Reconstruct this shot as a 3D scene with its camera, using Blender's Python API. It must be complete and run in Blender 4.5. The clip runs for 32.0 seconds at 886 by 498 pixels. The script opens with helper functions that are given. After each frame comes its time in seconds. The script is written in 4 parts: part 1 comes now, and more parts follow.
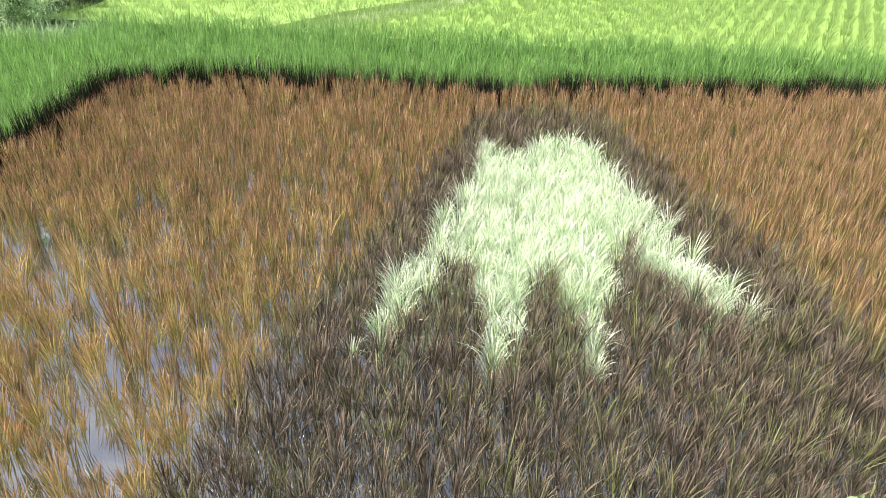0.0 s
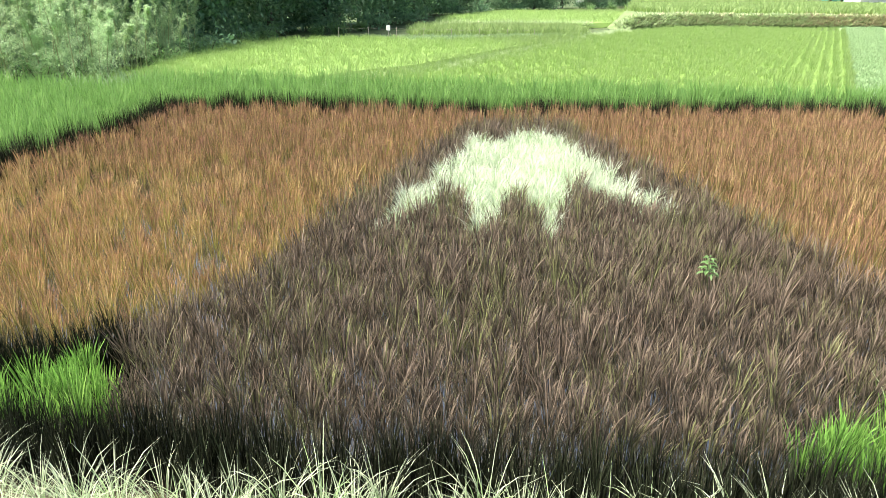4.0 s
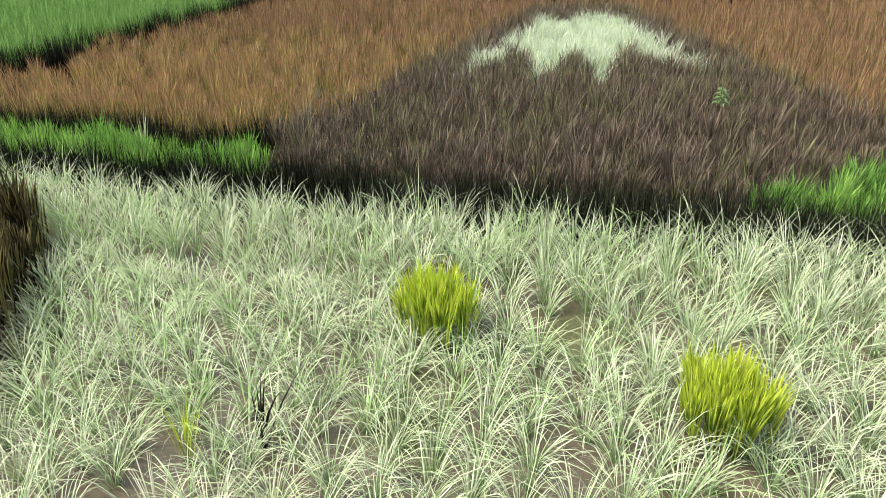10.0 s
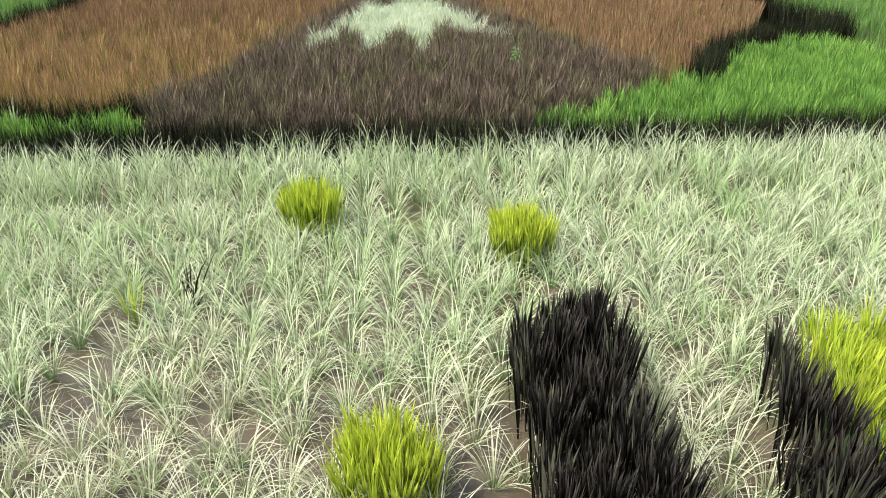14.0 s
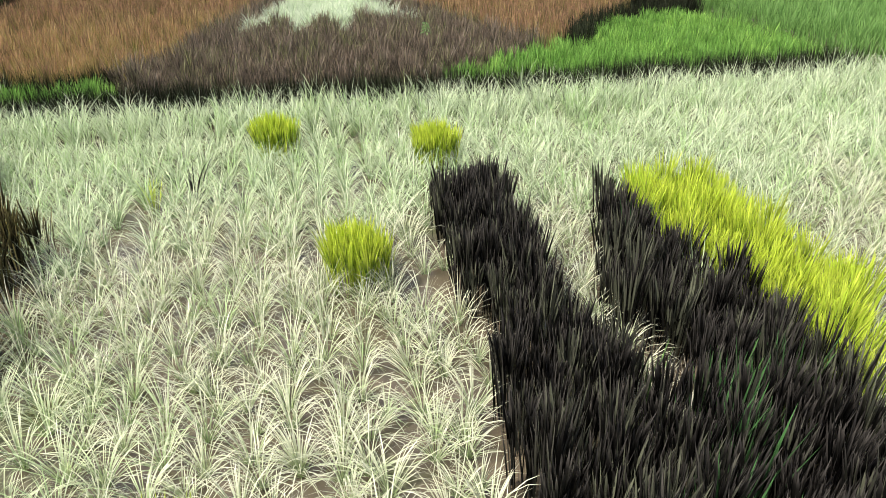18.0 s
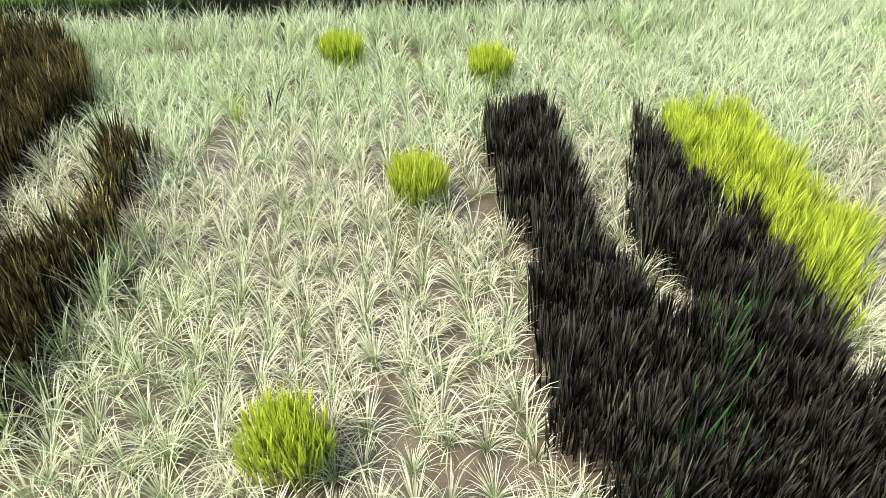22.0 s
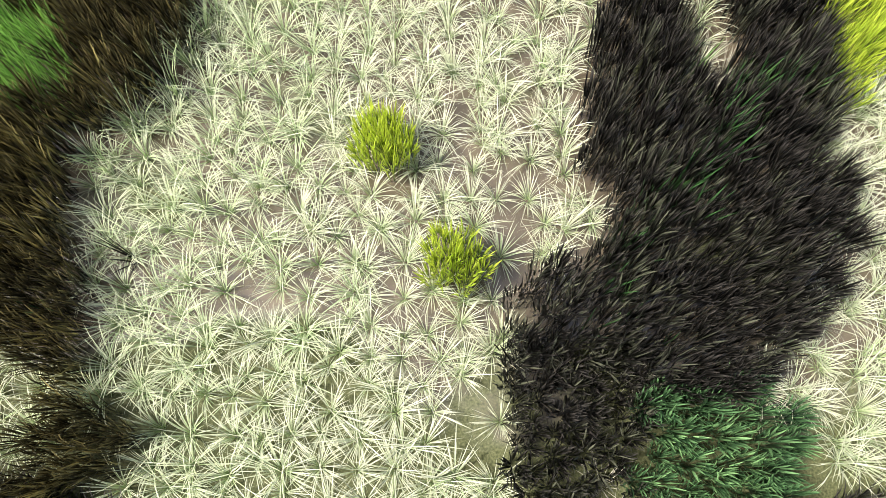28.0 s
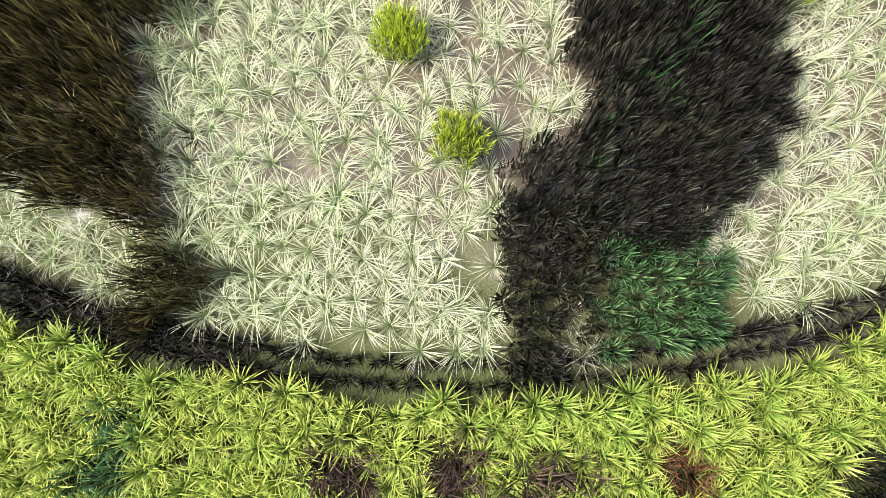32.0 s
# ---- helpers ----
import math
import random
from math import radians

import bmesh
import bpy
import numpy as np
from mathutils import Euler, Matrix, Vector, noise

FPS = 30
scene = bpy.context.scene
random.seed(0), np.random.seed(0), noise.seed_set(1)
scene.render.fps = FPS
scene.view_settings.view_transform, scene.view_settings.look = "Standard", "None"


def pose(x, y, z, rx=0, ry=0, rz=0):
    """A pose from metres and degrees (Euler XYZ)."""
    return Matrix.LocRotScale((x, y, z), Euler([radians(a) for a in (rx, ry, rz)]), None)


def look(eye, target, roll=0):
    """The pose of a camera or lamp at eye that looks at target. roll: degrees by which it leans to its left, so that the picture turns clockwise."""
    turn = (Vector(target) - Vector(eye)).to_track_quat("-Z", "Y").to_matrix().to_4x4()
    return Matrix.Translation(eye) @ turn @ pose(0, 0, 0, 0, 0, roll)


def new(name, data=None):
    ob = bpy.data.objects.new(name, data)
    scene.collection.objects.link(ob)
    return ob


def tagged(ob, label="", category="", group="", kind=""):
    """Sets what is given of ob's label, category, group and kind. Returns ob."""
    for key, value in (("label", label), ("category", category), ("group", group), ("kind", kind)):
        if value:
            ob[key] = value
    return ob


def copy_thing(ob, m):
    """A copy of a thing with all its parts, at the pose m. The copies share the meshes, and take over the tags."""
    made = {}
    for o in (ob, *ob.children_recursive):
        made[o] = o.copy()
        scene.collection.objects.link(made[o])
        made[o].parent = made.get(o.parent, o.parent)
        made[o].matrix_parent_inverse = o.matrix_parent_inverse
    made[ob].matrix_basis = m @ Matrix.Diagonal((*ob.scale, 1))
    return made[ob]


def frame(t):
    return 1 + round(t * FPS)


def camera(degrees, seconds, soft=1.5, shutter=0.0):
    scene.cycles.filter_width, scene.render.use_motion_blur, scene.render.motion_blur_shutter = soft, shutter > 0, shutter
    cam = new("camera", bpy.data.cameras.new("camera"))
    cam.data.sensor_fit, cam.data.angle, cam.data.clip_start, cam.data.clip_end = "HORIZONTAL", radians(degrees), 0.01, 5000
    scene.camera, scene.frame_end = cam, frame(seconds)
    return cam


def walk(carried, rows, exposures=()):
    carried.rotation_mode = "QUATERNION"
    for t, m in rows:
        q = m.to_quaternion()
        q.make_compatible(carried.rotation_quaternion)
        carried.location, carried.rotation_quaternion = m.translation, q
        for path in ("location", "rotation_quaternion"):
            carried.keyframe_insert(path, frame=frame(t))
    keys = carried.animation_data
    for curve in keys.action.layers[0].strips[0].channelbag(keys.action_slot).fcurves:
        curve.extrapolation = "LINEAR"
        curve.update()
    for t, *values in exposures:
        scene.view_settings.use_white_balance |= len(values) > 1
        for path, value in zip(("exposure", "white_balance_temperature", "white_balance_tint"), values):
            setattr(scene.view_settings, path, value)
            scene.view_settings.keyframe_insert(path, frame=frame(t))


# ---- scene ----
cam = camera(66.0, 32.0, soft=0.5)
PATH = [
    (0, (-0.432, 9.921, 4.14), (-0.605, 11.653, 3.155), 1.6),
    (0.5, (-0.412, 9.566, 4.147), (-0.589, 11.339, 3.239), 1.6),
    (1, (-0.39, 9.164, 4.098), (-0.569, 10.96, 3.237), 1.5),
    (1.5, (-0.335, 8.756, 3.94), (-0.517, 10.559, 3.094), 1.3),
    (2, (-0.292, 8.348, 3.815), (-0.473, 10.151, 2.969), 1.1),
    (2.5, (-0.219, 7.963, 3.665), (-0.406, 9.781, 2.852), 0.9),
    (3, (-0.179, 7.539, 3.514), (-0.366, 9.382, 2.759), 1.0),
    (3.5, (-0.13, 7.124, 3.34), (-0.315, 8.978, 2.614), 1.0),
    (4, (-0.063, 6.75, 3.192), (-0.249, 8.604, 2.466), 0.9),
    (4.5, (-0.017, 6.41, 3.176), (-0.223, 8.261, 2.447), 0.8),
    (6.5, (0.14, 5.575, 3.130), (-0.184, 7.404, 2.390), 0.4),
    (7, (0.199, 5.44, 3.125), (-0.159, 7.263, 2.383), 0.2),
    (7.5, (0.167, 5.297, 3.155), (-0.214, 7.101, 2.381), 0.5),
    (8, (0.212, 5.145, 3.085), (-0.177, 6.936, 2.285), 0.3),
    (8.5, (0.244, 4.983, 3.022), (-0.143, 6.764, 2.199), 0.2),
    (9, (0.275, 4.822, 2.964), (-0.109, 6.591, 2.114), 0.1),
    (9.5, (0.297, 4.653, 2.926), (-0.081, 6.397, 2.024), -0.1),
    (10, (0.327, 4.478, 2.881), (-0.047, 6.207, 1.948), -0.2),
    (11, (0.378, 4.096, 2.847), (0.01, 5.825, 1.912), -0.1),
    (11.5, (0.392, 3.867, 2.858), (0.117, 5.615, 1.925), -0.1),
    (12, (0.42, 3.67, 2.869), (0.249, 5.43, 1.935), -0.2),
    (12.5, (0.432, 3.451, 2.873), (0.365, 5.218, 1.938), -0.1),
    (13, (0.45, 3.219, 2.877), (0.446, 4.987, 1.941), -0.2),
    (13.5, (0.463, 2.953, 2.899), (0.489, 4.719, 1.961), -0.3),
    (14, (0.461, 2.691, 2.898), (0.514, 4.457, 1.96), -0.3),
    (14.5, (0.434, 2.402, 2.912), (0.538, 4.165, 1.973), -0.3),
    (15, (0.393, 2.144, 2.877), (0.549, 3.905, 1.943), -0.3),
    (15.5, (0.351, 1.821, 2.903), (0.553, 3.576, 1.965), -0.3),
    (17.5, (0.217, 0.646, 2.864), (0.479, 2.398, 1.936), -0.6),
    (18, (0.193, 0.365, 2.872), (0.465, 2.115, 1.943), -0.6),
    (18.5, (0.173, 0.116, 2.879), (0.449, 1.866, 1.95), -0.5),
    (19, (0.154, -0.078, 2.881), (0.431, 1.672, 1.954), -0.5),
    (19.5, (0.151, -0.171, 2.983), (0.426, 1.58, 2.056), -0.5),
    (20, (0.163, -0.199, 3.103), (0.434, 1.543, 2.158), -0.6),
    (20.5, (0.16, -0.207, 3.249), (0.409, 1.51, 2.253), -0.5),
    (21, (0.154, -0.19, 3.389), (0.359, 1.486, 2.317), -0.6),
    (21.5, (0.098, -0.15, 3.541), (0.259, 1.477, 2.389), -0.6),
    (22, (0.074, -0.143, 3.68), (0.191, 1.43, 2.451), -0.6),
    (22.5, (0.072, -0.148, 3.822), (0.145, 1.364, 2.515), -0.7),
    (23, (0.065, -0.148, 3.965), (0.102, 1.298, 2.584), -0.7),
    (23.5, (0.06, -0.15, 4.105), (0.062, 1.227, 2.655), -0.8),
    (24, (0.051, -0.159, 4.246), (0.024, 1.147, 2.731), -0.8),
    (24.5, (0.044, -0.161, 4.382), (-0.014, 1.071, 2.807), -1.0),
    (25, (0.021, -0.115, 4.539), (-0.055, 1.026, 2.898), -0.9),
    (25.5, (0.025, -0.104, 4.673), (-0.06, 0.956, 2.979), -1.2),
    (27.5, (-0.002, 0.057, 5.211), (-0.062, 0.719, 3.325), -0.8),
    (28, (0.012, 0.044, 5.352), (-0.042, 0.616, 3.436), -1.0),
    (28.5, (0.011, 0.051, 5.517), (-0.034, 0.524, 3.574), -1.2),
    (29, (0.018, 0.04, 5.653), (-0.02, 0.419, 3.69), -1.4),
    (29.5, (0.011, 0.019, 5.815), (-0.018, 0.297, 3.835), -1.6),
    (30, (-0.012, 0.005, 5.954), (-0.032, 0.194, 3.963), -1.8),
    (30.5, (-0.046, -0.005, 6.082), (-0.062, 0.142, 4.087), -1.8),
    (31, (-0.044, -0.008, 6.208), (-0.059, 0.133, 4.213), -1.7),
    (31.5, (-0.05, -0.043, 6.403), (-0.066, 0.105, 4.409), -1.7),
    (32, (-0.053, -0.098, 6.623), (-0.07, 0.063, 4.63), -1.6),
]
walk(cam, [(t, look(eye, target, roll)) for t, eye, target, roll in PATH],
     exposures=[(0, 0.95), (3, 1.05), (4, 1.05), (7, 0.68), (9, 0.44), (12, 0.32), (19, 0.4), (23, 0.55), (25, 0.68), (28, 0.67), (32, 0.63)])

# world and light
SUN_EL, SUN_AZ = 57.0, -105.0        # degrees; azimuth from +y towards +x
world = bpy.data.worlds.new("sky")
scene.world = world
world.use_nodes = True
wn = world.node_tree.nodes
sky = wn.new("ShaderNodeTexSky")
sky.sky_type = "NISHITA"
sky.sun_disc = False
sky.sun_elevation = radians(SUN_EL)
sky.sun_rotation = radians(SUN_AZ)
sky.air_density, sky.dust_density, sky.ozone_density = 1.0, 5.0, 1.0
wn["Background"].inputs["Strength"].default_value = 0.125
world.node_tree.links.new(sky.outputs[0], wn["Background"].inputs["Color"])
sun = new("sun", bpy.data.lights.new("sun", "SUN"))
sun.data.energy, sun.data.angle, sun.data.color = 4.8, radians(10), (1.0, 0.97, 0.92)
sd = Vector((math.sin(radians(SUN_AZ)) * math.cos(radians(SUN_EL)), math.cos(radians(SUN_AZ)) * math.cos(radians(SUN_EL)), math.sin(radians(SUN_EL))))
sun.matrix_world = look(sd * 60, (0, 0, 0))


# ---- materials ----
def material(name):
    mat = bpy.data.materials.new(name)
    mat.use_nodes = True
    nt = mat.node_tree
    return mat, nt, nt.nodes["Principled BSDF"], nt.nodes["Material Output"]


def ramp(nt, fac, stops):
    node = nt.nodes.new("ShaderNodeValToRGB")
    el = node.color_ramp.elements
    while len(el) < len(stops):
        el.new(0.5)
    for e, (p, c) in zip(el, stops):
        e.position, e.color = p, (*c, 1)
    nt.links.new(fac, node.inputs[0])
    return node.outputs[0]


def mixed(nt, fac, a, b, mode="MIX"):
    node = nt.nodes.new("ShaderNodeMix")
    node.data_type, node.blend_type = "RGBA", mode
    for sock, v in ((node.inputs[0], fac), (node.inputs[6], a), (node.inputs[7], b)):
        if isinstance(v, (int, float)):
            sock.default_value = v
        elif isinstance(v, tuple):
            sock.default_value = (*v, 1)
        else:
            nt.links.new(v, sock)
    return node.outputs[2]


def leaf(name, base, tip, alt, glow=0.35, rough=0.5, spread=0.35, spec=0.35, full=0.62, low=0.5):
    """Rice leaf: colour runs from sheath to tip, in some kinds with the shade between leaves put into a dark base,
    single leaves differ, patches of the field differ, light shines through.
    """
    mat, nt, bsdf, out = material(name)
    along = nt.nodes.new("ShaderNodeAttribute")
    along.attribute_name = "along"
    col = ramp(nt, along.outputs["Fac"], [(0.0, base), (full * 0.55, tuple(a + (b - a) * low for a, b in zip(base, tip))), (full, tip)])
    geo = nt.nodes.new("ShaderNodeNewGeometry")
    big = nt.nodes.new("ShaderNodeTexNoise")
    big.inputs["Scale"].default_value = 0.8
    nt.links.new(geo.outputs["Position"], big.inputs["Vector"])
    tone = nt.nodes.new("ShaderNodeAttribute")
    tone.attribute_name = "tone"
    wild = nt.nodes.new("ShaderNodeMath")
    wild.operation = "MULTIPLY_ADD"
    wild.inputs[1].default_value = 0.36
    nt.links.new(geo.outputs["Random Per Island"], wild.inputs[0])
    more = nt.nodes.new("ShaderNodeMath")
    more.operation = "MULTIPLY_ADD"
    more.inputs[1].default_value = 0.36
    nt.links.new(tone.outputs["Fac"], more.inputs[0])
    faint = nt.nodes.new("ShaderNodeMath")
    faint.operation = "MULTIPLY"
    faint.inputs[1].default_value = 0.55
    nt.links.new(big.outputs["Fac"], faint.inputs[0])
    nt.links.new(faint.outputs[0], more.inputs[2])
    nt.links.new(more.outputs[0], wild.inputs[2])
    pick = ramp(nt, wild.outputs[0], [(0.74, (0, 0, 0)), (0.92, (1, 1, 1))])
    col = mixed(nt, pick, col, alt)
    shade = nt.nodes.new("ShaderNodeMapRange")
    shade.inputs["To Min"].default_value, shade.inputs["To Max"].default_value = 1 - spread, 1 + spread * 0.6
    nt.links.new(geo.outputs["Random Per Island"], shade.inputs["Value"])
    hsv = nt.nodes.new("ShaderNodeHueSaturation")
    nt.links.new(shade.outputs[0], hsv.inputs["Value"])
    nt.links.new(col, hsv.inputs["Color"])
    nt.links.new(hsv.outputs[0], bsdf.inputs["Base Color"])
    bsdf.inputs["Roughness"].default_value = rough
    bsdf.inputs["Specular IOR Level"].default_value = spec
    trans = nt.nodes.new("ShaderNodeBsdfTranslucent")
    nt.links.new(hsv.outputs[0], trans.inputs["Color"])
    mix = nt.nodes.new("ShaderNodeMixShader")
    mix.inputs[0].default_value = glow
    nt.links.new(bsdf.outputs[0], mix.inputs[1])
    nt.links.new(trans.outputs[0], mix.inputs[2])
    nt.links.new(mix.outputs[0], out.inputs["Surface"])
    return mat


M_WHITE = leaf("white_rice_leaf", (0.33, 0.43, 0.19), (0.775, 0.785, 0.58), (0.44, 0.57, 0.28), 0.32, 0.42, 0.3)
M_WHITE2 = leaf("white_rice_leaf_upright", (0.15, 0.27, 0.08), (0.76, 0.85, 0.57), (0.40, 0.58, 0.24), 0.32, 0.45, 0.3, full=0.6)
M_WHITEG = leaf("white_green_rice_leaf", (0.26, 0.38, 0.14), (0.75, 0.79, 0.54), (0.46, 0.59, 0.31), 0.32, 0.42, 0.25)
M_DRYW = leaf("withered_white_rice_leaf", (0.30, 0.30, 0.20), (0.62, 0.58, 0.47), (0.48, 0.44, 0.34), 0.25, 0.55, 0.3)
M_SNOW = leaf("snow_rice_leaf", (0.30, 0.44, 0.18), (0.78, 0.85, 0.65), (0.54, 0.70, 0.40), 0.34, 0.45, 0.22)
# Yellow kinds: green bases, darkened further to paint shade inside the plants.
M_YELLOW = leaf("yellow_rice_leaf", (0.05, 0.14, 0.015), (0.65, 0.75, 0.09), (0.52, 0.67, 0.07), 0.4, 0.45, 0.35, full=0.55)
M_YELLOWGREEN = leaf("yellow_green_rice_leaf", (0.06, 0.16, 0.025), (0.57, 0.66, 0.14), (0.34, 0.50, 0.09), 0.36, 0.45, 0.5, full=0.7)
# Near-black bases paint the shaded gaps; lighter tips paint the leaf highlights.
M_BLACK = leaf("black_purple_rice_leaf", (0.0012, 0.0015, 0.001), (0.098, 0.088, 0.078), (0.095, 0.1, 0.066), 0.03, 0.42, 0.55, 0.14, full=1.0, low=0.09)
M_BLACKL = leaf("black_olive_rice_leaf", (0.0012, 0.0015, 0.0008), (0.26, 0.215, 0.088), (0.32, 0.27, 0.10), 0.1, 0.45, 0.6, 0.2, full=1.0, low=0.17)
# Near black: shade on the rice's front stems put into the leaf colour.
M_EDGE = leaf("dark_edge_rice_leaf", (0.004, 0.006, 0.003), (0.03, 0.034, 0.019), (0.05, 0.06, 0.032), 0.1, 0.55, 0.6, 0.12, full=1.0)
# Base darkened so that the shade between blades sits in the colour.
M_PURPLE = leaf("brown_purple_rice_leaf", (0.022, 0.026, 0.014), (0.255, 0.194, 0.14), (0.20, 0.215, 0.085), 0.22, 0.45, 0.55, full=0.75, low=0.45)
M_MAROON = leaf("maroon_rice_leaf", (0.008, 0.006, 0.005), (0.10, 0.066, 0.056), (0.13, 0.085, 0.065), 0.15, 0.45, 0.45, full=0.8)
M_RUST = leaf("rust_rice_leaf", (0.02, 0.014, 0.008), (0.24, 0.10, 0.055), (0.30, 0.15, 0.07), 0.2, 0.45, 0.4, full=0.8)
M_BROWN = leaf("orange_brown_rice_leaf", (0.25, 0.255, 0.065), (0.415, 0.23, 0.142), (0.455, 0.325, 0.155), 0.3, 0.5, 0.6, full=0.76, low=0.35)
M_GOLD = leaf("golden_brown_rice_leaf", (0.30, 0.315, 0.07), (0.485, 0.285, 0.15), (0.53, 0.39, 0.17), 0.32, 0.5, 0.42, full=0.76, low=0.4)
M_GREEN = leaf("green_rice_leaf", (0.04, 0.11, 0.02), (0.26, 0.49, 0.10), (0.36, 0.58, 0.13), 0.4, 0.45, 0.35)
# The blue-green leaf's near-black base paints the shade of its gaps.
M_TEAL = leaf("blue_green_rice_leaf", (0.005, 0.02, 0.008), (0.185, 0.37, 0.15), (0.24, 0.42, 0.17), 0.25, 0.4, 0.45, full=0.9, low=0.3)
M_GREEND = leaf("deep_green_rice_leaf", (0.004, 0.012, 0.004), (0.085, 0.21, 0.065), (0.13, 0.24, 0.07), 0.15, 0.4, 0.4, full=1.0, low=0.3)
M_FIELD = leaf("far_green_rice_leaf", (0.22, 0.34, 0.08), (0.325, 0.445, 0.16), (0.29, 0.41, 0.14), 0.45, 0.55, 0.08)
M_OUTER = leaf("outer_green_rice_leaf", (0.09, 0.20, 0.04), (0.26, 0.45, 0.13), (0.23, 0.41, 0.11), 0.45, 0.5, 0.15)
M_MOWN = leaf("mown_grass_leaf", (0.18, 0.30, 0.10), (0.33, 0.46, 0.235), (0.27, 0.40, 0.18), 0.4, 0.6, 0.2)
M_PALE = leaf("pale_grass_leaf", (0.28, 0.38, 0.15), (0.52, 0.62, 0.34), (0.40, 0.55, 0.25), 0.35, 0.6, 0.25)
M_DRY = leaf("dry_grass_leaf", (0.30, 0.29, 0.15), (0.56, 0.48, 0.32), (0.38, 0.45, 0.2), 0.35, 0.7, 0.3)


def mud():
    mat, nt, bsdf, _ = material("wet_mud_and_algae")
    tc = nt.nodes.new("ShaderNodeNewGeometry")

    def nz(scale, detail=6):
        n = nt.nodes.new("ShaderNodeTexNoise")
        n.inputs["Scale"].default_value, n.inputs["Detail"].default_value = scale, detail
        nt.links.new(tc.outputs["Position"], n.inputs["Vector"])
        return n.outputs["Fac"]
    earth = ramp(nt, nz(3.0), [(0.3, (0.07, 0.055, 0.036)), (0.7, (0.145, 0.115, 0.08))])
    speck = ramp(nt, nz(90.0, 2), [(0.62, (0, 0, 0)), (0.7, (1, 1, 1))])
    earth = mixed(nt, speck, earth, (0.17, 0.18, 0.08))
    algae = ramp(nt, nz(55.0), [(0.3, (0.035, 0.04, 0.014)), (0.5, (0.085, 0.092, 0.038)), (0.7, (0.15, 0.15, 0.075))])
    xyz = nt.nodes.new("ShaderNodeSeparateXYZ")
    nt.links.new(tc.outputs["Position"], xyz.inputs[0])
    shore = nt.nodes.new("ShaderNodeMapRange")
    shore.inputs["From Min"].default_value, shore.inputs["From Max"].default_value = 1.2, -0.4
    shore.inputs["To Min"].default_value, shore.inputs["To Max"].default_value = 0.0, 0.36
    nt.links.new(xyz.outputs["Y"], shore.inputs["Value"])
    amount = nt.nodes.new("ShaderNodeMath")
    nt.links.new(shore.outputs[0], amount.inputs[0])
    nt.links.new(nz(0.9), amount.inputs[1])
    where = ramp(nt, amount.outputs[0], [(0.56, (0, 0, 0)), (0.63, (1, 1, 1))])
    bed = mixed(nt, where, earth, algae)
    deep = nt.nodes.new("ShaderNodeMapRange")
    deep.inputs["From Min"].default_value, deep.inputs["From Max"].default_value = -0.35, -0.75
    nt.links.new(xyz.outputs["Y"], deep.inputs["Value"])
    slime = ramp(nt, nz(40.0), [(0.35, (0.035, 0.045, 0.012)), (0.65, (0.085, 0.10, 0.03))])
    nt.links.new(mixed(nt, deep.outputs[0], bed, slime), bsdf.inputs["Base Color"])
    nt.links.new(ramp(nt, amount.outputs[0], [(0.54, (1.0,) * 3), (0.66, (0.25,) * 3)]), bsdf.inputs["Specular IOR Level"])
    nt.links.new(ramp(nt, amount.outputs[0], [(0.54, (0.07,) * 3), (0.66, (0.8,) * 3)]), bsdf.inputs["Roughness"])
    bump = nt.nodes.new("ShaderNodeBump")
    bump.inputs["Strength"].default_value, bump.inputs["Distance"].default_value = 0.15, 0.01
    nt.links.new(nz(14.0), bump.inputs["Height"])
    nt.links.new(bump.outputs[0], bsdf.inputs["Normal"])
    return mat


M_MUD = mud()


def plain(name, a, b, scale, rough=0.8):
    mat, nt, bsdf, _ = material(name)
    tc = nt.nodes.new("ShaderNodeNewGeometry")
    n = nt.nodes.new("ShaderNodeTexNoise")
    n.inputs["Scale"].default_value, n.inputs["Detail"].default_value = scale, 8
    nt.links.new(tc.outputs["Position"], n.inputs["Vector"])
    nt.links.new(ramp(nt, n.outputs["Fac"], [(0.3, a), (0.7, b)]), bsdf.inputs["Base Color"])
    bsdf.inputs["Roughness"].default_value = rough
    return mat


